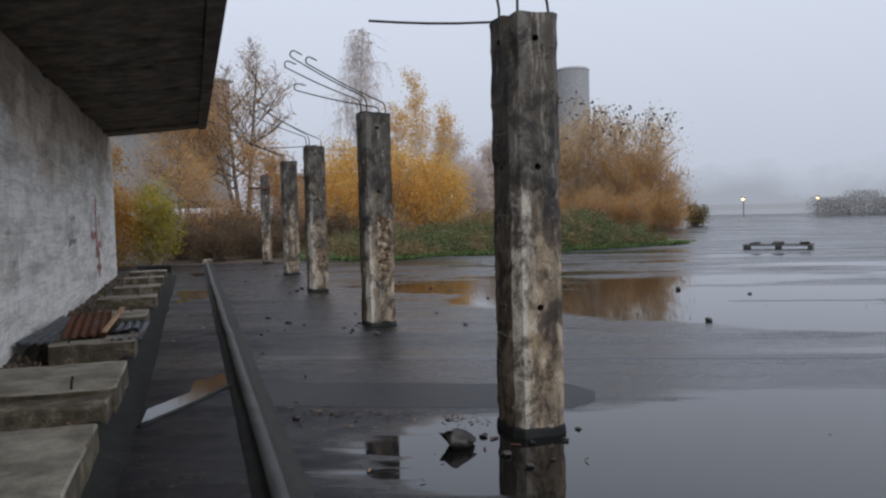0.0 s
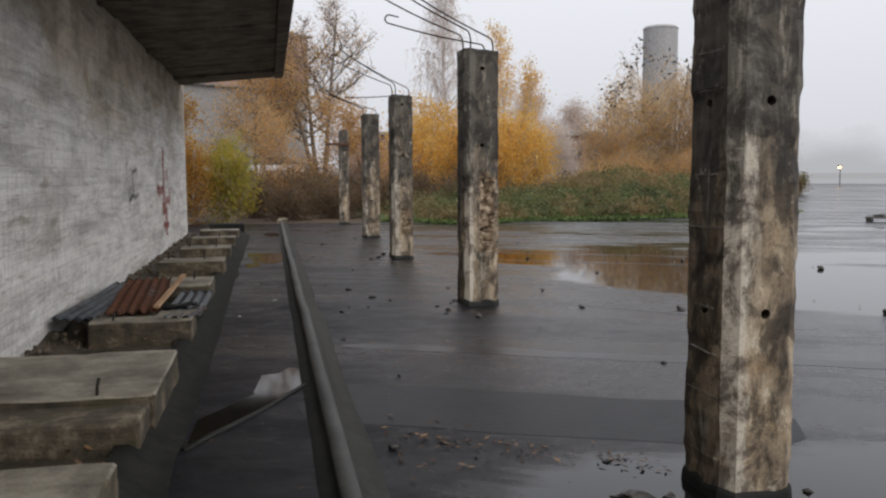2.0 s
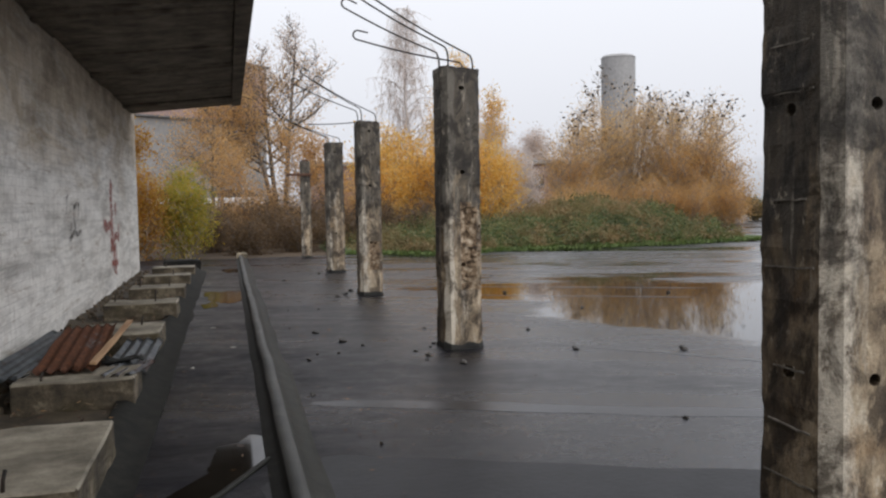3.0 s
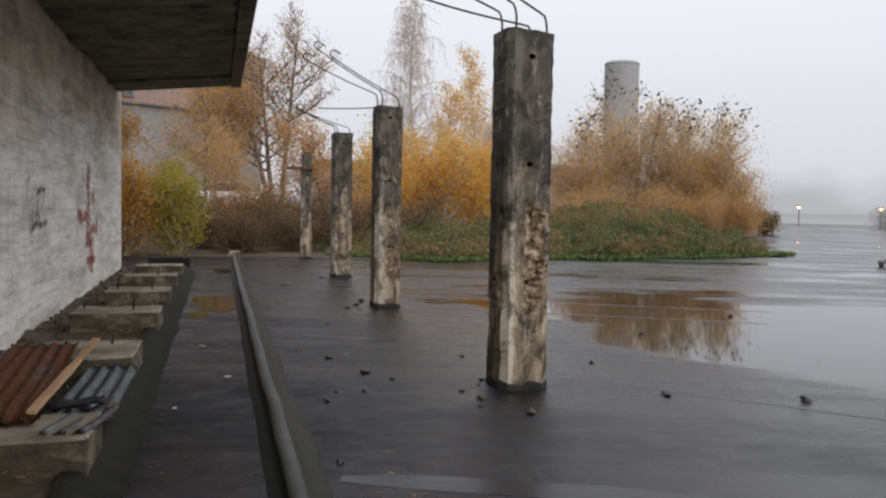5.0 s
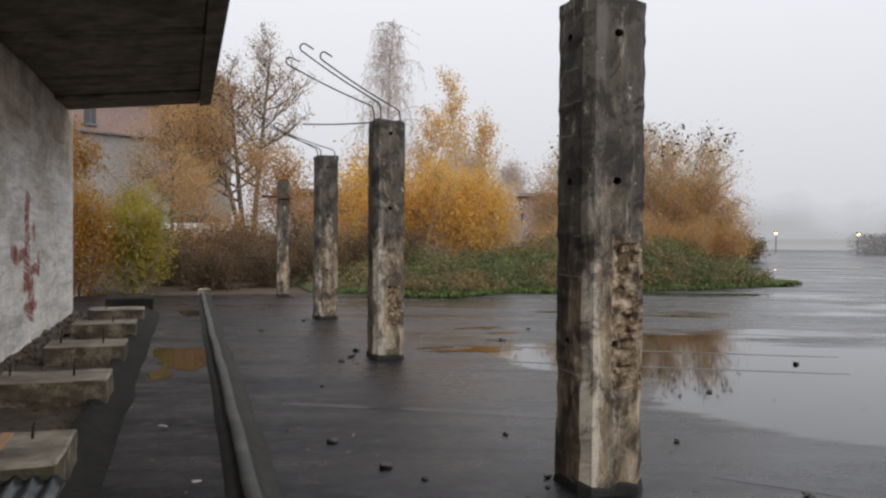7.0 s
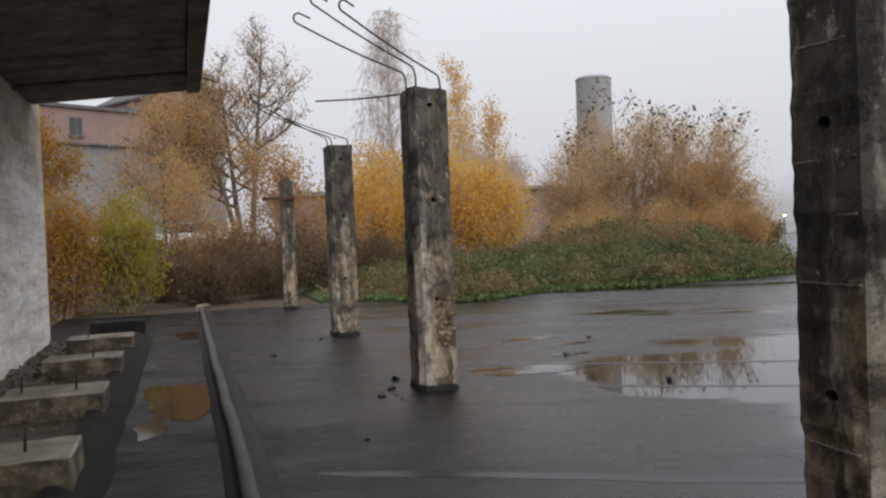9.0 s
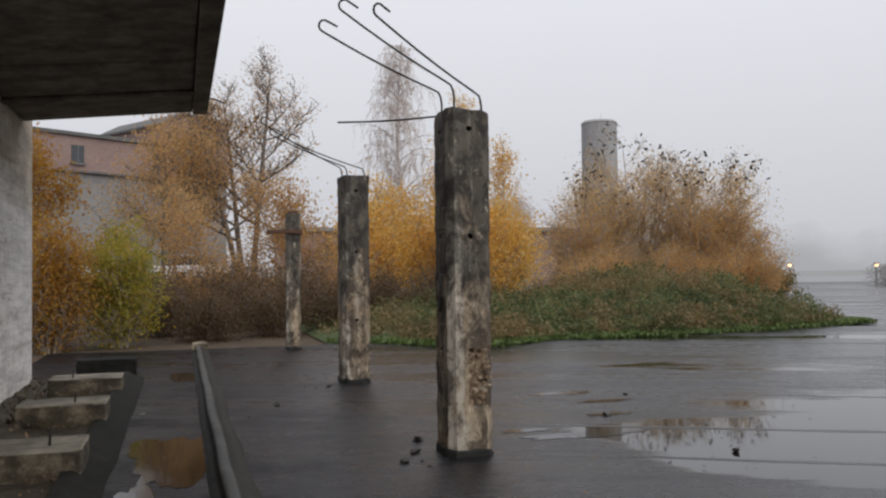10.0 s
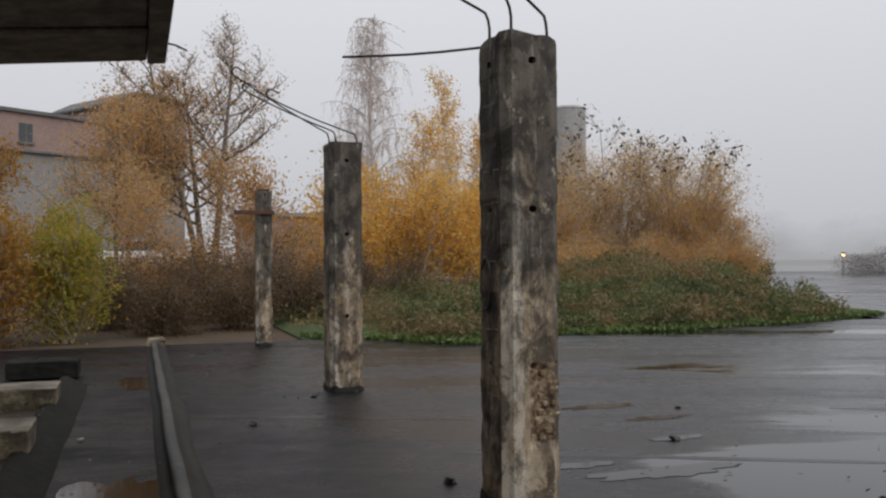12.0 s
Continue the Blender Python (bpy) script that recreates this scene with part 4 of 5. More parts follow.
# flat pallet of dark timbers far out on the deck
pal = thing("timber_pallet", "dark wet timber pallet lying on the deck", "pallet", 19.9, 25.7, 0, -43)
for i in range(6):
    part("board", box(-1.15, 1.15, -0.6 + 0.21 * i, -0.44 + 0.21 * i, 0.12, 0.155, 0.006), M_WOOD, pal)
for x in (-1.05, 0, 1.05):
    part("bearer", box(x - 0.06, x + 0.06, -0.6, 0.62, 0.0, 0.118, 0.006), M_WOOD, pal)
for x, s in ((-0.8, 0.16), (0.0, 0.2), (0.85, 0.17)):
    part("lump", rough_box(x - s, x + s, -0.2, 0.15, 0.157, 0.157 + s * 0.45, x + 5, 0.05, 2), M_STONE, pal)


# ---- puddles in the gutter ----
def puddle(x, y, rx, ry, seed, x_max=0.272, label="shallow rain puddle in the felt gutter"):
    pts = []
    for i in range(120):
        a = 2 * math.pi * i / 120
        r = 1 + 0.45 * noise.noise(Vector((1.5 * math.cos(a), 1.5 * math.sin(a), seed))) + 0.24 * noise.noise(Vector((4 * math.cos(a), 4 * math.sin(a), seed))) + 0.07 * noise.noise(Vector((11 * math.cos(a), 11 * math.sin(a), seed)))
        pts.append((max(min(x + rx * r * math.cos(a), x_max), -0.44 if x_max < 1 else 0.7), y + ry * r * math.sin(a)))
    tagged(mesh_object("puddle", slab(pts, -0.02, 0.004), M_WATER), label, "puddle", kind="structure")


fold_line = [Vector((0.3, 8.5, 0)), Vector((0.02, 7.92, 0)), Vector((-0.24, 7.46, 0)), Vector((-0.46, 7.08, 0))]
shore = [(0.27, 8.5), (0.27, 9.06), (0.17, 9.1), (0.12, 8.94), (-0.02, 8.88), (-0.05, 8.6), (-0.07, 8.3), (-0.25, 8.0), (-0.43, 7.7), (-0.45, 7.2), (-0.24, 7.5), (0.02, 7.96)]
pts = []
for i, (ax, ay) in enumerate(shore):
    bx, by = shore[(i + 1) % len(shore)]
    for k in range(8):
        px, py = ax + (bx - ax) * k / 8, ay + (by - ay) * k / 8
        sway = 0.05 * noise.noise(Vector((px * 7, py * 7, 2))) if 1 <= i <= 7 else 0
        pts.append((min(px + sway, 0.272), py + sway))
tagged(mesh_object("puddle", slab(pts, -0.02, 0.004), M_WATER), "rain puddle dammed by a felt fold in the gutter", "puddle", kind="structure")
fold = tube([p + Vector((0.012 * noise.noise(p * 5), 0, 0.004)) for a, c in zip(fold_line, fold_line[1:]) for p in (a, a.lerp(c, 0.33), a.lerp(c, 0.66))] + [fold_line[-1]], 0.024, 10)
for v in fold.verts:
    v.co.z = max(v.co.z * 0.6, -0.01)
part("felt_fold", fold, M_SLOPE, pavement, "grey raised felt fold across the gutter", True)
puddle(0.06, 18.85, 0.4, 1.15, 7)
puddle(-0.24, 17.4, 0.15, 0.32, 27)
for px, py, rx, ry, seed in ((5.1, 20.4, 0.34, 0.1, 41), (4.7, 19.5, 0.26, 0.08, 42), (3.9, 18.5, 0.55, 0.16, 43), (4.9, 21.2, 0.4, 0.12, 46), (3.4, 18.9, 0.25, 0.1, 47)):
    puddle(px, py, rx, ry, seed, 30, "small ragged rain puddle on the deck")
puddle(0.2, 25.1, 0.3, 0.7, 11)
puddle(-0.3, 4.7, 0.15, 0.4, 15)


# ---- plants ----
def leaf_mesh(name, spots, size, mat, seed, parent, label="", flat=0.0, kind=""):
    """One mesh of small folded leaves at the spots."""
    rng = np.random.default_rng(seed)
    p = np.array(spots)
    k = len(p)
    a = rng.normal(size=(k, 3))
    a[:, 2] *= 1 - flat
    a /= np.linalg.norm(a, axis=1)[:, None]
    c = rng.normal(size=(k, 3))
    b = np.cross(a, c)
    b /= np.linalg.norm(b, axis=1)[:, None]
    if flat:
        b[:, 2] *= 1 - flat
    s = size * rng.uniform(0.6, 1.4, k)[:, None]
    v = np.stack([p - a * s, p - b * s * 0.45, p + a * s, p + b * s * 0.45], 1).reshape(-1, 3)
    me = bpy.data.meshes.new(name)
    me.from_pydata(v.tolist(), [], np.arange(4 * k).reshape(-1, 4).tolist())
    me.materials.append(mat)
    ob = new(name, me)
    ob.parent = parent
    return tagged(ob, label, kind=kind)


def wood(rng, levels, length, radius, kids, rise, droop, stems=1, lean=0.1, start=0.25, reach=1.0):
    """Branches as polylines: (points, radius at foot, level)."""
    out = []

    def limb(p, d, ln, r, lev):
        k = 6 if lev == 0 else 4
        pts = [p]
        for i in range(k):
            wob = 0.05 if lev == 0 else 0.14
            d = (d + Vector((rng.gauss(0, wob), rng.gauss(0, wob), rng.gauss(0, 0.08) + (rise if lev else 0.05) - droop * lev * i / k))).normalized()
            pts.append(pts[-1] + d * ln / k)
        out.append((pts, r, lev))
        if lev + 1 >= levels:
            return
        for c in range(kids[lev]):
            f = start + (0.98 - start) * (c + rng.random()) / kids[lev] if lev == 0 else 0.2 + 0.78 * (c + rng.random()) / kids[lev]
            s = f * k
            i = min(int(s), k - 1)
            q = pts[i].lerp(pts[i + 1], s - i)
            turn = rng.uniform(0, 2 * math.pi)
            side = Vector((math.cos(turn), math.sin(turn), 0))
            nd = (side * rng.uniform(0.75, 1.15) + (pts[i + 1] - pts[i]).normalized() * rng.uniform(0.25, 0.75)).normalized()
            limb(q, nd, ln * rng.uniform(0.3, 0.46) * (reach * (1.25 - 0.95 * f) if lev == 0 else 1), r * (1 - 0.75 * f) * 0.6 + 0.004, lev + 1)

    for s in range(stems):
        turn = 2 * math.pi * (s + rng.random() * 0.6) / stems
        off = lean * (0.3 + rng.random()) if stems > 1 else lean
        limb(Vector((math.cos(turn) * 0.15 * (stems > 1), math.sin(turn) * 0.15 * (stems > 1), -0.1)), Vector((math.cos(turn) * off, math.sin(turn) * off, 1)).normalized(),
             length * (1 if stems == 1 else rng.uniform(0.65, 1.0)), radius, 0)
    return out


def wood_mesh(name, limbs, mat, parent, thin=0.008):
    verts, faces = [], []
    for pts, r, lev in limbs:
        sides = 6 if lev == 0 else 3
        base = len(verts)
        for i, p in enumerate(pts):
            d = (pts[min(i + 1, len(pts) - 1)] - pts[max(i - 1, 0)]).normalized()
            u = d.cross(Vector((0.3, 0.8, 0.52))).normalized()
            w = d.cross(u)
            rr = max(r * (1 - 0.8 * i / (len(pts) - 1)), thin)
            for k in range(sides):
                a = 2 * math.pi * k / sides
                verts.append(tuple(p + rr * (math.cos(a) * u + math.sin(a) * w)))
        for i in range(len(pts) - 1):
            for k in range(sides):
                faces.append((base + i * sides + k, base + i * sides + (k + 1) % sides, base + (i + 1) * sides + (k + 1) % sides, base + (i + 1) * sides + k))
    me = bpy.data.meshes.new(name)
    me.from_pydata(verts, [], faces)
    me.materials.append(mat)
    ob = new(name, me)
    ob.parent = parent
    return ob


def tree(name, label, x, y, high, seed, bark, leaf, count, size, levels=4, kids=(13, 6, 4), radius=0.13, rise=0.12, droop=0.0, stems=1, lean=0.06, start=0.25,
         spread=0.18, leaf_low=0.0, leaf_high=1.0, thin=0.008, category="tree", z=None, top_leaf=None, reach=1.0):
    rng = random.Random(seed)
    ob = thing(name, label, category, x, y, ground_height(x, y) if z is None else z, rng.uniform(0, 360))
    count, size = int(count * 1.35), size * 0.72
    limbs = wood(rng, levels, high, radius, kids, rise, droop, stems, lean, start, reach)
    wood_mesh("trunk", [q for q in limbs if q[2] < 1], bark, ob, thin)
    twigs = [q for q in limbs if q[2] >= 1]
    if twigs:
        tagged(wood_mesh("twig_mass", twigs, bark, ob, thin), kind="stuff")
    ends = [q for q in limbs if q[2] >= max(1, levels - 2)]
    spots, high_spots = [], []
    while len(spots) + len(high_spots) < count:
        pts = rng.choice(ends)[0]
        s = rng.random() * (len(pts) - 1)
        i = int(s)
        q = pts[i].lerp(pts[i + 1], s - i)
        f = q.z / high
        if not leaf_low <= f + rng.gauss(0, 0.06) <= leaf_high:
            if rng.random() < 0.97:
                continue
        w = (q.x + rng.gauss(0, spread), q.y + rng.gauss(0, spread), max(q.z + rng.gauss(0, spread * 0.8), 0.03))
        if top_leaf and f > 0.8 + rng.gauss(0, 0.08):
            high_spots.append(w)
        else:
            spots.append(w)
    leaf_mesh("crown", spots, size, leaf, seed, ob)
    if high_spots:
        leaf_mesh("top_foliage", high_spots[::10] if top_leaf is L_DARK else high_spots, size * (2.6 if top_leaf is L_DARK else 1), top_leaf, seed + 1, ob)
    return ob


def weeping_birch(x, y, high, seed):
    """A birch whose limbs climb and arch over, with long strands of fine twigs hanging straight down."""
    rng = random.Random(seed)
    ob = thing("birch_tree", "tall bare weeping birch with pale drooping twigs", "tree", x, y, ground_height(x, y))
    limbs, strands, spots = [], [], []
    stem = [Vector((0.12 * math.sin(i * 0.8), 0.1 * math.cos(i * 1.1), high * i / 9 - 0.1)) for i in range(10)]
    limbs.append((stem, 0.12, 0))
    for c in range(52):
        f = 0.22 + 0.76 * (c + rng.random()) / 52
        s_ = f * 9
        i = min(int(s_), 8)
        q = stem[i].lerp(stem[i + 1], s_ - i)
        turn = rng.uniform(0, 2 * math.pi)
        out = Vector((math.cos(turn), math.sin(turn), 0))
        ln = (4.6 * (1 - f) ** 0.7 + 0.5) * rng.uniform(0.5, 1.0)
        pts = [q + out * ln * k / 6 * 0.8 + Vector((rng.gauss(0, 0.05), rng.gauss(0, 0.05), ln * (0.9 * k / 6 - 0.65 * (k / 6) ** 2))) for k in range(7)]
        pts[0] = q
        limbs.append((pts, 0.03, 1))
        for _ in range(15):
            k = rng.uniform(1.2, 5.99)
            w = pts[int(k)].lerp(pts[int(k) + 1], k - int(k)) + Vector((rng.gauss(0, 0.12), rng.gauss(0, 0.12), 0))
            drop = rng.uniform(0.5, 1.9)
            lean = Vector((rng.gauss(0, 0.1), rng.gauss(0, 0.1), 0))
            hang = [w + lean * j - Vector((0, 0, drop * (j / 4) ** 1.3)) for j in range(5)]
            strands.append((hang, 0.008, 2))
            for _ in range(20):
                j = rng.uniform(0, 3.99)
                r = hang[int(j)].lerp(hang[int(j) + 1], j - int(j))
                spots.append((r.x + rng.gauss(0, 0.04), r.y + rng.gauss(0, 0.04), r.z))
    wood_mesh("trunk", limbs, M_BIRCH, ob, 0.012)
    tagged(wood_mesh("twig_mass", strands, M_BIRCH, ob, 0.006), kind="stuff")
    leaf_mesh("crown", spots, 0.035, L_PALE, seed, ob)


# tall trees behind the deck
tree("alder_tree", "tall half-bare alder with sparse rust leaves", 2.6, 45.9, 10.2, 21, M_ALDER, L_RUST, 9500, 0.07, 4, (13, 8, 5), 0.15, 0.2, 0.02, leaf_low=0.25, leaf_high=1.0, thin=0.012, spread=0.26, stems=3, lean=0.16, start=0.3, top_leaf=L_PALE)
tree("alder_tree", "slim alder with rust-brown foliage", -0.4, 44.5, 7.2, 22, M_ALDER, L_RUST, 8500, 0.08, 4, (15, 7, 5), 0.1, 0.14, 0.02, leaf_low=0.12, spread=0.42, start=0.18, stems=2, lean=0.16)
tree("alder_tree", "small leaning alder with brown leaves", 4.6, 42.5, 4.6, 23, M_ALDER, L_RUST, 4000, 0.08, 3, (13, 7), 0.07, 0.1, 0.0, lean=0.2, spread=0.35)
weeping_birch(9.6, 48.3, 11.4, 24)
for i, (x, y, h, k) in enumerate([(6.6, 41.0, 4.3, 5500), (9.2, 41.5, 4.6, 6500), (11.6, 41.8, 4.3, 6500), (13.0, 43.5, 4.2, 6000), (8.2, 44.0, 5.0, 5000)]):
    tree("yellow_maple", "golden yellow autumn tree with loose foliage", x, y, h, 30 + i, M_BARK, L_YELLOW, k, 0.09, 3, (15, 9), 0.06, 0.2, 0.0, stems=3, lean=0.22, start=0.08, spread=0.42)
for i, (x, y, h, k) in enumerate([(10.6, 44.5, 6.6, 3200), (12.2, 46.0, 8.6, 3800), (13.8, 46.8, 6.8, 3200)]):
    tree("birch_tree", "slim upright birch with thin yellow leaves", x, y, h, 330 + i, M_BIRCH, L_YELLOW, k, 0.075, 4, (24, 5, 3), 0.07, 0.5, 0.0, start=0.12, spread=0.22, lean=0.02, reach=0.75)
# willow thicket behind the mound
for i, (x, y, h, k, lf) in enumerate([(24.0, 57.0, 8.8, 9000, L_WILLOW), (27.2, 58.5, 10.8, 12000, L_WILLOW), (30.2, 56.0, 9.6, 12000, L_WILLOW), (31.4, 54.5, 6.4, 9000, L_RUST), (21.8, 55.5, 5.6, 6500, L_RUST), (29.0, 54.0, 6.0, 9000, L_RUST)]):
    tree("willow_shrub", "large rounded willow with russet autumn leaves", x, y, h, 50 + i, M_BARK, lf, int(k * 1.5), 0.08, 3, (14, 11), 0.09, 0.16, 0.0, stems=8, lean=0.38, start=0.02, spread=0.5, top_leaf=L_DARK if h > 6.5 else None, thin=0.012, z=-0.1)
for i, (x, y, h) in enumerate([(22.5, 52.0, 3.2), (25.5, 51.5, 3.4), (28.2, 51.0, 3.0), (30.8, 51.5, 3.2), (31.6, 52.4, 2.4), (20.0, 50.5, 2.8)]):
    tree("willow_shrub", "low russet willow scrub at the thicket's foot", x, y, h, 150 + i, M_BARK, L_RUST, 6500, 0.075, 3, (10, 8), 0.04, 0.12, 0, stems=8, lean=0.6, start=0.02, spread=0.4, z=-0.1, category="bush")
tree("willow_shrub", "small round green bush on the deck edge", 36.4, 56.5, 1.7, 60, M_BARK, L_IVY, 2600, 0.1, 3, (9, 6), 0.04, 0.15, 0, stems=6, lean=0.5, start=0.05, spread=0.25, z=0.0, category="bush")
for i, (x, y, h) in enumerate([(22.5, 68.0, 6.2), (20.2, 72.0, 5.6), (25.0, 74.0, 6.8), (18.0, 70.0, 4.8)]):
    tree("birch_tree", "distant leafy birch paled with painted mist", x, y, h, 160 + i, M_BIRCH, L_PALE, 7000, 0.11, 3, (16, 9), 0.08, 0.14, 0.02, stems=3, lean=0.24, start=0.08, spread=0.45)
tree("birch_tree", "distant birch paled with painted mist", 27.0, 88.0, 10.0, 61, M_BIRCH, L_PALE, 6000, 0.16, 3, (18, 9), 0.13, 0.1, 0.03, spread=0.6)
tree("birch_tree", "distant birch paled with painted mist", 33.5, 96.0, 9.5, 62, M_BIRCH, L_PALE, 6000, 0.16, 3, (18, 9), 0.13, 0.1, 0.03, spread=0.6)
# shrubs at the wall's end
tree("hazel_bush", "yellow-green hazel bush beside the wall end", -1.35, 33.0, 3.3, 70, M_BARK, L_GREEN, 10500, 0.06, 3, (15, 8), 0.04, 0.22, 0, stems=5, lean=0.2, start=0.01, spread=0.24, category="bush")
tree("hazel_bush", "orange-yellow hazel bush beside the wall end", -2.8, 32.2, 3.0, 71, M_BARK, L_OCHRE, 11000, 0.06, 3, (13, 8), 0.04, 0.25, 0, stems=8, lean=0.22, start=0.01, spread=0.28, category="bush")
tree("rowan_tree", "slim rowan with orange leaves behind the bushes", -3.3, 36.0, 5.3, 72, M_BARK, L_OCHRE, 6500, 0.07, 3, (14, 8), 0.07, 0.16, 0, lean=0.06, spread=0.26, start=0.3)
for i, (x, y, h, k, lf) in enumerate([(0.8, 34.2, 1.5, 4400, L_BROWN), (2.6, 35.0, 1.7, 4400, L_BROWN), (4.4, 35.6, 1.7, 4400, L_BROWN), (1.6, 37.2, 2.1, 4400, L_BROWN), (3.6, 38.2, 2.3, 4400, L_BROWN), (6.0, 37.0, 2.0, 4400, L_BROWN), (5.4, 40.0, 2.6, 4400, L_RUST), (-0.4, 36.0, 1.9, 4400, L_BROWN), (0.6, 39.5, 2.3, 4400, L_RUST), (7.8, 38.6, 2.0, 2400, L_BROWN), (-3.6, 34.8, 2.4, 4400, L_BROWN), (2.2, 41.0, 2.4, 4400, L_RUST)]):
    tree("brown_shrub", "low tangled shrub with withered brown leaves", x, y, h, 80 + i, M_ALDER, lf, int(k * 1.8), 0.042, 3, (9, 6), 0.025, 0.12, 0, stems=7, lean=0.6, start=0.05, spread=0.25, category="bush")

for i, (x, y, h, ln) in enumerate([(1.5, 40.5, 4.2, 0.45), (3.9, 41.5, 5.0, 0.12), (-0.6, 41.0, 4.5, 0.15)]):
    tree("alder_sapling", "thin leaning alder sapling with few leaves", x, y, h, 120 + i, M_BARK, L_RUST, 1800, 0.07, 3, (12, 6), 0.06, 0.1, 0, lean=ln, spread=0.3)

# mound
EDGE = [(2.4, 31.6), (4.0, 30.3), (6.3, 28.3), (9.0, 29.5), (11.6, 29.4), (15.0, 30.0), (19.4, 31.4), (24, 36)]


def edge_y(x):
    for (x0, y0), (x1, y1) in zip(EDGE, EDGE[1:]):
        if x <= x1:
            f = max((x - x0) / (x1 - x0), 0)
            f = f * f * (3 - 2 * f)
            return y0 + (y1 - y0) * f
    return EDGE[-1][1]


def mound_height(x, y):
    f = (y - edge_y(x)) / 5.5
    if f <= 0 or x < 3.6:
        return -0.08
    f = min(f, 1)
    f = f * (2 - f)
    top = 1.2 * math.exp(-((x - 14.6) / (2.7 if x < 14.6 else 3.0)) ** 2) + 0.42 * math.exp(-((x - 8.0) / 3.6) ** 2) + 0.35 * math.exp(-((x - 17.5) / 2.2) ** 2)
    fade = min(max((20.2 - x) / 2.5, 0), 1) * min(max((x - 3.0) / 3.5, 0.05), 1) * min(max((46 - y) / 6, 0), 1)
    return max(f * fade * (top + 0.34 * noise.noise(Vector((x * 0.8, y * 0.8, 2))) + 0.16 * noise.noise(Vector((x * 2.2, y * 2.2, 5)))), 0) + 0.02


mb = bmesh.new()
rows = []
for i in range(76):
    y = 27.8 + 0.25 * i
    rows.append([mb.verts.new((2.0 + 0.25 * k, y, mound_height(2.0 + 0.25 * k, y))) for k in range(80)])
for r0, r1 in zip(rows, rows[1:]):
    for k in range(79):
        if max(v.co.z for v in (r0[k], r0[k + 1], r1[k], r1[k + 1])) > 0:
            mb.faces.new((r0[k], r0[k + 1], r1[k + 1], r1[k]))
bmesh.ops.delete(mb, geom=[v for v in mb.verts if not v.link_faces], context="VERTS")
tagged(mesh_object("earth_mound", mb, M_GRASS, True), "low earth mound overgrown with ivy and grass", "mound", kind="structure")
rng = random.Random(7)
ivy, lawn = [], []
while len(ivy) < 85000:
    x, y = rng.uniform(2.2, 20.2), 28 + 14 * rng.random() ** 1.6
    h = mound_height(x, y)
    if h > 0.04 and (x > 5.5 or rng.random() < (x - 3.2) / 2.3):
        clump = noise.noise(Vector((x * 1.3, y * 1.3, 8))) + 0.5 * noise.noise(Vector((x * 3.5, y * 3.5, 1)))
        ivy.append((x, y, h + max(0.02, (0.24 + 0.8 * clump) * rng.random() + 0.03)))
while len(lawn) < 9000:
    x = rng.uniform(3.4, 20)
    y = edge_y(x) + abs(rng.gauss(0, 0.4)) - 0.12 + 0.15 * noise.noise(Vector((x * 2, 0, 0)))
    lawn.append((x, y, max(mound_height(x, y), 0) + rng.uniform(0.01, 0.08)))
tagged(leaf_mesh("ivy_cover", ivy, 0.05, L_IVY, 3, None), "dense ivy and weeds over the mound", "ivy", kind="stuff")
tagged(leaf_mesh("grass_fringe", lawn, 0.055, L_LAWN, 4, None), "bright green grass at the mound's foot", "grass", kind="stuff")

# fallen leaves
fallen = []
for _ in range(150):
    u = rng.random()
    fallen.append((0.95 + 1.2 * u + rng.gauss(0, 0.06), 7.0 - 0.75 * u + rng.gauss(0, 0.09), 0.008 + 0.012 * rng.random()))
while len(fallen) < 850:
    u = rng.random()
    if u < 0.35:
        p = (0.75 + abs(rng.gauss(0, 0.45)), rng.uniform(4, 30))
    elif u < 0.42:
        p = (rng.gauss(3.7, 0.7), rng.gauss(18.5, 1.1))
    elif u < 0.5:
        p = (rng.gauss(0.9, 0.18), rng.gauss(6.9, 0.35))
    elif u < 0.8:
        p = (rng.uniform(-0.45, 0.3), rng.uniform(3, 29))
    else:
        p = (rng.uniform(1.0, 12), rng.uniform(4, 29))
    if p[0] > 0.7 or p[0] < 0.33:
        fallen.append((p[0], p[1], 0.008 + 0.012 * rng.random()))
tagged(leaf_mesh("fallen_leaves", fallen, 0.024, L_FALLEN, 5, None, flat=0.85), "scattered wet brown fallen leaves", "leaves", kind="stuff")
litter = [(rng.uniform(-1.95, -0.75), rng.uniform(3, 24), 0.09 + 0.06 * rng.random()) for _ in range(1500)]
tagged(leaf_mesh("leaf_litter", litter, 0.03, L_FALLEN, 6, None, flat=0.7), "withered leaf litter along the wall foot", "leaves", kind="stuff")

# ---- distance ----
tower = thing("silo_tower", "tall grey concrete tower fading in mist", "tower", 50.2, 107, -0.2)
tb = bmesh.new()
bmesh.ops.create_cone(tb, segments=32, radius1=2.25, radius2=2.2, depth=20.3, cap_ends=True)
bmesh.ops.translate(tb, verts=tb.verts, vec=(0, 0, 10.15))
part("shaft", tb, M_TOWER, tower, smooth=False)
tb = bmesh.new()
bmesh.ops.create_cone(tb, segments=32, radius1=2.28, radius2=2.0, depth=0.3, cap_ends=True)
bmesh.ops.translate(tb, verts=tb.verts, vec=(0, 0, 20.45))
part("cap", tb, M_TOWER, tower)

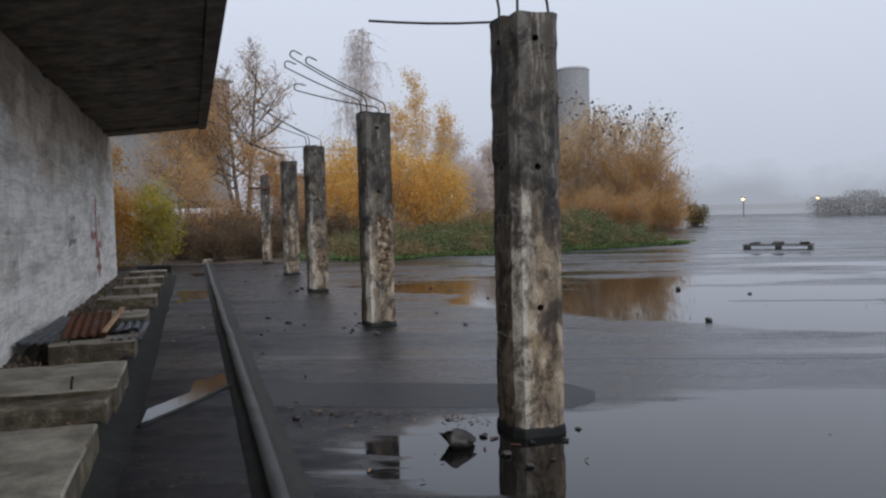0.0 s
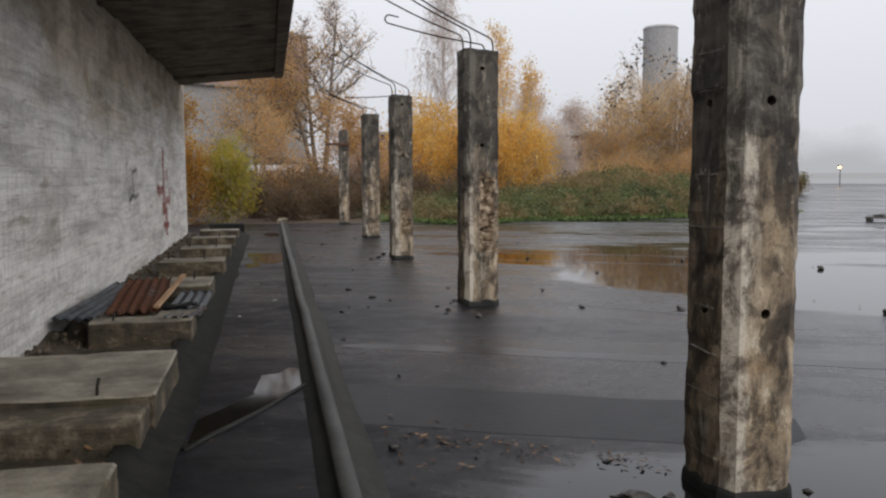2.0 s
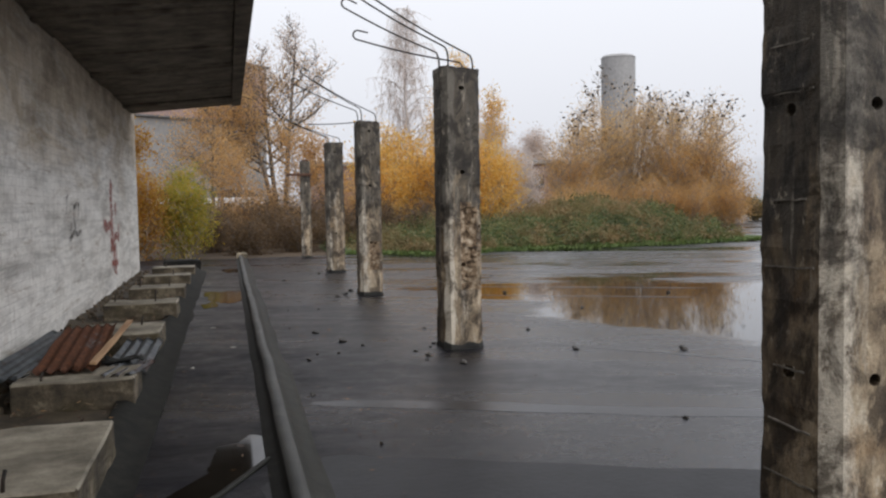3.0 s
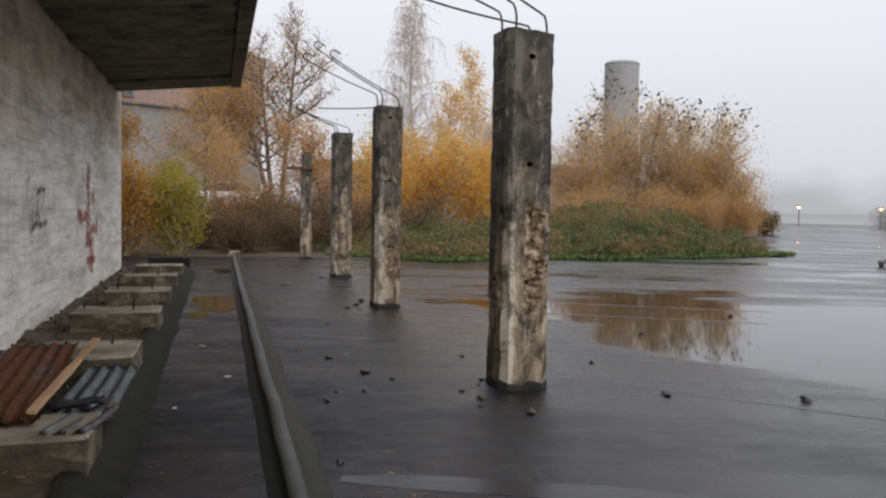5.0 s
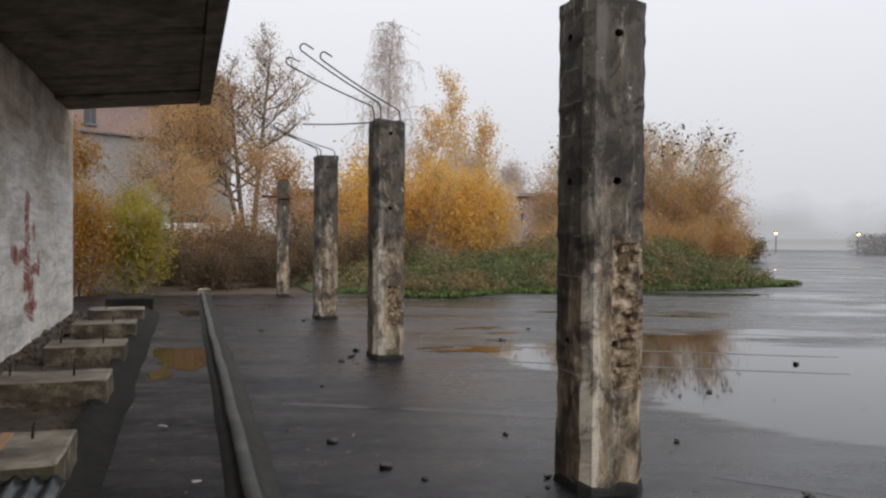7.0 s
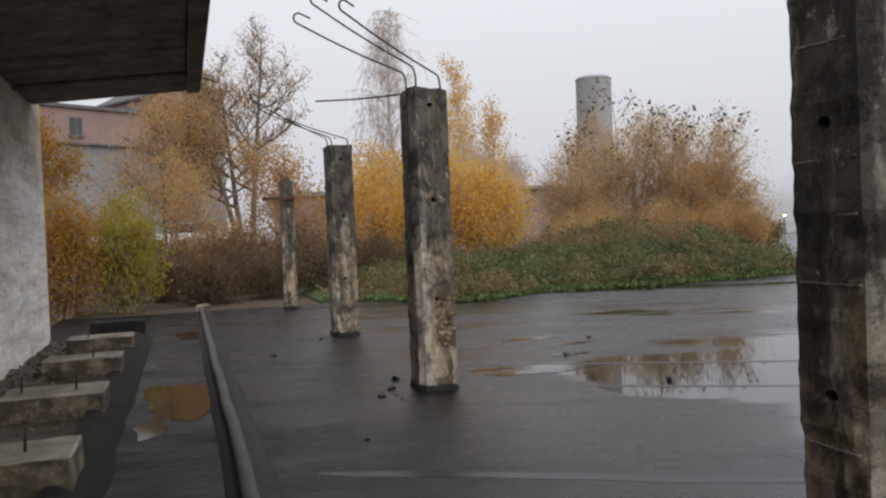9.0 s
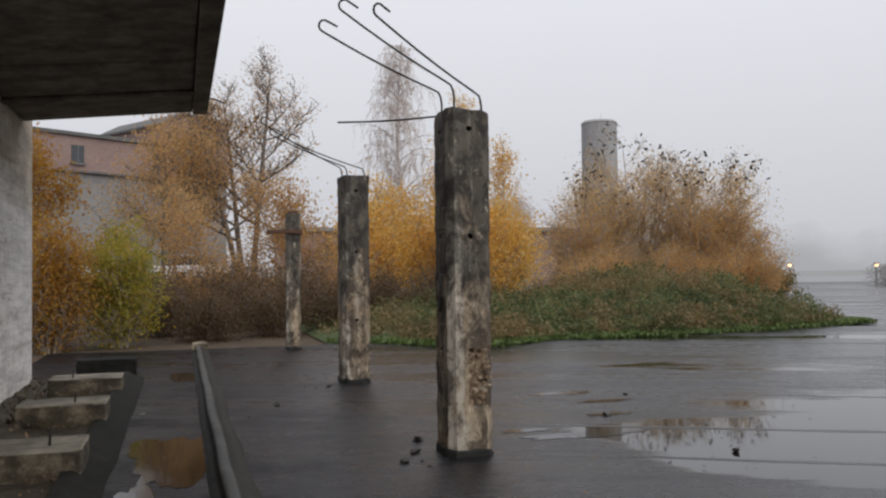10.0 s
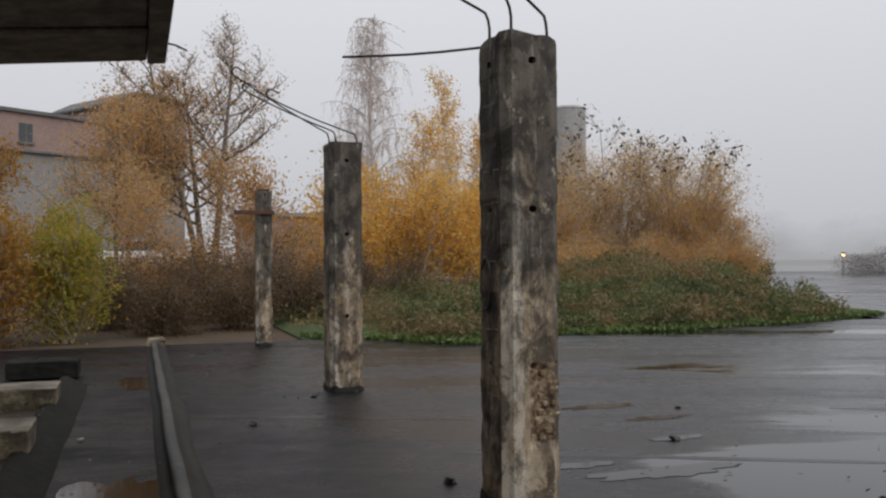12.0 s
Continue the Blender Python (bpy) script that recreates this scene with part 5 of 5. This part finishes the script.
fac = thing("factory_building", "grey factory with a faded red top storey", "building", 3.8, 86, -2.0, 34)
part("wall", box(-46, 0, 0, 16, 0, 11.45), M_RENDER, fac, "grey rendered lower wall")
part("cladding", box(-46.1, 0.1, -0.12, 16, 11.45, 14.0), M_REDCLAD, fac, "faded red clad top storey")
part("roof", box(-46.3, -6.4, -0.35, 16.3, 14.0, 14.25), M_ROOF, fac)
part("ledge", box(-46.2, 0.2, -0.3, 0, 11.3, 11.448), M_ROOF, fac)
for x in (-7.2, -13.8, -20.4, -27.0, -33.6):
    win = part("window", box(x, x + 0.95, -0.16, -0.122, 12.0, 13.3), M_PANE, fac, "dark window")
    part("window_frame", box(x + 0.44, x + 0.51, -0.19, -0.162, 12.0, 13.3), M_ROOF, win)
    part("window_sill", box(x - 0.1, x + 1.05, -0.3, -0.122, 11.85, 11.998), M_ROOF, win)


def gable(profile, y0, y1):
    """A prism with a profile in x and z, running along y."""
    b = bmesh.new()
    front = [b.verts.new((x, y0, z)) for x, z in profile]
    back = [b.verts.new((x, y1, z)) for x, z in profile]
    b.faces.new(front)
    b.faces.new(back[::-1])
    for i in range(len(profile)):
        j = (i + 1) % len(profile)
        b.faces.new((front[j], front[i], back[i], back[j]))
    bmesh.ops.recalc_face_normals(b, faces=b.faces)
    return b


cabin = part("stair_head", gable([(-6.3, 14.002), (0.1, 14.002), (0.1, 16.5), (-4.5, 16.75), (-6.3, 15.8)], -0.12, 9.0), M_REDCLAD, fac, "faded red stair head with a lopsided gable")
part("stair_head_roof", gable([(-6.6, 15.66), (-6.6, 15.84), (-4.5, 16.95), (0.4, 16.69), (0.4, 16.51), (-4.5, 16.77)], -0.4, 9.3), M_ROOF, cabin)

shed = thing("long_shed", "long low pale shed with flat roof", "building", 10, 78, 0.4, -6)
part("wall", box(-3, 26, 0, 8, 0, 4.6), M_REDCLAD, shed)
part("roof", box(-3.3, 26.3, -0.4, 8.3, 4.6, 4.9), M_RENDER, shed)
for i in range(5):
    part("window", box(1 + 5 * i, 3 + 5 * i, -0.06, -0.002, 2.4, 3.6), M_PANE, shed)


def car(x, y, z, rz, label):
    ob = thing("parked_car", label, "car", x, y, z, rz)
    prof = [(-2.1, 0.3), (2.1, 0.3), (2.15, 0.62), (1.95, 0.86), (1.0, 0.95), (-1.95, 0.95), (-2.15, 0.7)]
    cab = [(-1.8, 0.951), (0.95, 0.951), (0.35, 1.45), (-1.3, 1.47)]
    for nm, pr, w, mt in (("body", prof, 0.84, M_CAR), ("cabin", cab, 0.7, M_PANE)):
        b = bmesh.new()
        l_ = [b.verts.new((px, -w, pz)) for px, pz in pr]
        r_ = [b.verts.new((px, w, pz)) for px, pz in pr]
        b.faces.new(l_)
        b.faces.new(r_[::-1])
        for i in range(len(pr)):
            b.faces.new((l_[i], r_[i], r_[(i + 1) % len(pr)], l_[(i + 1) % len(pr)]))
        bmesh.ops.recalc_face_normals(b, faces=b.faces)
        bmesh.ops.bevel(b, geom=b.edges[:], offset=0.06, segments=2, affect="EDGES")
        part(nm, b, mt, ob, smooth=False)
    part("roof_panel", box(-1.28, 0.32, -0.62, 0.62, 1.462, 1.5, 0.015), M_CAR, ob)
    for wx in (-1.35, 1.35):
        for wy in (-0.8, 0.8):
            b = bmesh.new()
            bmesh.ops.create_cone(b, segments=20, radius1=0.32, radius2=0.32, depth=0.2, cap_ends=True, matrix=pose(wx, wy, 0.32, 90))
            part("wheel", b, M_TYRE, ob)


car(-2.6, 56.5, ground_height(-2.6, 56.5), 15, "white parked car on the rise behind bushes")
car(1.0, 59.5, ground_height(1, 59.5), 20, "pale grey parked car on the rise behind bushes")


def lamp(x, y, z):
    ob = thing("street_lamp", "far street lamp glowing warm in the mist", "lamp", x, y, 0, 0, group="far street lamps")
    part("pole", tube([(0, 0, 0), (0, 0, z * 0.5), (0, 0, z)], 0.06, 8), M_ROOF, ob)
    part("arm", tube([(0, 0, z), (-0.2, -0.25, z + 0.12), (-0.4, -0.5, z + 0.12)], 0.045, 8), M_ROOF, ob)
    part("head", box(-0.75, -0.35, -0.85, -0.45, z + 0.1, z + 0.24, 0.03), M_ROOF, ob)
    b = bmesh.new()
    bmesh.ops.create_uvsphere(b, u_segments=12, v_segments=8, radius=0.17)
    bmesh.ops.translate(b, verts=b.verts, vec=(-0.55, -0.65, z + 0.02))
    part("glass", b, M_LAMP, ob, "glowing warm lamp glass", True)


lamp(66.5, 92.5, 2.1)
lamp(70.5, 84.0, 2.0)

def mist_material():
    """A far grey treeline with haze painted as a glow, thinning out upwards."""
    m, n, l, b = material("painted_mist", 0.9)
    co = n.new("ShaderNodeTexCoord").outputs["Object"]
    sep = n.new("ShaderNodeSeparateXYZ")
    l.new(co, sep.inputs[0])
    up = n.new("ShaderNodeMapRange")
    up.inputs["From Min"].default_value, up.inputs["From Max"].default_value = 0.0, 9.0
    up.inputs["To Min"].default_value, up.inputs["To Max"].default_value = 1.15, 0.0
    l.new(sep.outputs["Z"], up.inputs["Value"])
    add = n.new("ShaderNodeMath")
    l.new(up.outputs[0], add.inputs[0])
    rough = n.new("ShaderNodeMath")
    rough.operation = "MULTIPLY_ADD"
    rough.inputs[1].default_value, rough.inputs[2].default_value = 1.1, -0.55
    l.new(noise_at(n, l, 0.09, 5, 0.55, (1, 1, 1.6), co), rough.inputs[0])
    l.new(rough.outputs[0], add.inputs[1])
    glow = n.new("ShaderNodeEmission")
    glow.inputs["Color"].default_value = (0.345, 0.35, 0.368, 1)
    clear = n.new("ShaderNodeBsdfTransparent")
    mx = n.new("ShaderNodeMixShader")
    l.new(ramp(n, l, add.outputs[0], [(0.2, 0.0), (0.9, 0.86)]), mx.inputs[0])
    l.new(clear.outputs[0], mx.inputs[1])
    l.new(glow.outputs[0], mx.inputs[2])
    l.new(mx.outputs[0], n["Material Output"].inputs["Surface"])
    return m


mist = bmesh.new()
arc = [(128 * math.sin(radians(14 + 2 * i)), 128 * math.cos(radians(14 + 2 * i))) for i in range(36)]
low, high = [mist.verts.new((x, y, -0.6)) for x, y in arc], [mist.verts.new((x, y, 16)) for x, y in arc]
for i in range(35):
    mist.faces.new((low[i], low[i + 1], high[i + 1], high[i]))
tagged(mesh_object("backdrop", mist, mist_material()), "grey treeline backdrop with painted mist, fading upwards", "backdrop", kind="structure")
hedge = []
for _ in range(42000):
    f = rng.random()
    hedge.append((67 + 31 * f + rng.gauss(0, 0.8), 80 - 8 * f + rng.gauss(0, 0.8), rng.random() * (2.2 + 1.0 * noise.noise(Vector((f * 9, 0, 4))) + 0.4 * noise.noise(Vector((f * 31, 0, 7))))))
tagged(leaf_mesh("far_hedge", hedge, 0.075, L_FAR, 9, None), "distant hedge along the yard, greyed with painted haze", "hedge", kind="stuff")

# ---- felt laps on the deck ----
def felt_lap(x0, y0, x1, y1, wide, seed):
    """A raised lap of roofing felt with a wavering edge, lying on the deck."""
    bm = bmesh.new()
    d = Vector((x1 - x0, y1 - y0, 0))
    side = Vector((-d.y, d.x, 0)).normalized()
    k = max(int(d.length / 0.22), 4)
    rows = []
    for i in range(k + 1):
        c = Vector((x0, y0, 0)) + d * i / k
        sway = 0.07 * noise.noise(Vector((i * 0.13, seed, 0)))
        taper = min(1.0, 0.4 + 12 * min(i, k - i) / k)
        w0 = taper * (0.5 * wide + 0.35 * min(wide, 0.16) * noise.noise(Vector((i * 0.35, seed, 3))))
        w1 = taper * (0.5 * wide + 0.35 * min(wide, 0.16) * noise.noise(Vector((i * 0.35, seed, 6))))
        a, e = c + side * (sway - w0), c + side * (sway + w1)
        rows.append([bm.verts.new((a.x, a.y, -0.004)), bm.verts.new((a.x, a.y, 0.0015)), bm.verts.new((e.x, e.y, 0.0015)), bm.verts.new((e.x, e.y, -0.004))])
    for r0, r1 in zip(rows, rows[1:]):
        for q in range(3):
            bm.faces.new((r0[q], r1[q], r1[q + 1], r0[q + 1]))
    bmesh.ops.recalc_face_normals(bm, faces=bm.faces)
    part("felt_lap", bm, M_SEAM if wide > 0.3 else M_LAP, pavement)


felt_lap(0.7, 9.95, 7.8, 6.9, 0.26, 1)
felt_lap(0.3, 8.1, 3.3, 6.7, 1.0, 2)
felt_lap(3.4, 12.2, 5.4, 10.1, 0.1, 3)
felt_lap(0.9, 15.4, 4.0, 13.8, 0.14, 4)
felt_lap(3.06, 17.8, 7.5, 15.5, 0.08, 5)
felt_lap(2.6, 19.7, 8.4, 16.7, 0.1, 6)
felt_lap(0.8, 22.2, 3.3, 21.0, 0.12, 7)
felt_lap(7.1, 20.2, 10.5, 18.3, 0.08, 9)
felt_lap(4.0, 24.2, 9.0, 22.0, 0.09, 12)
felt_lap(8.6, 12.4, 12.0, 10.8, 0.14, 13)
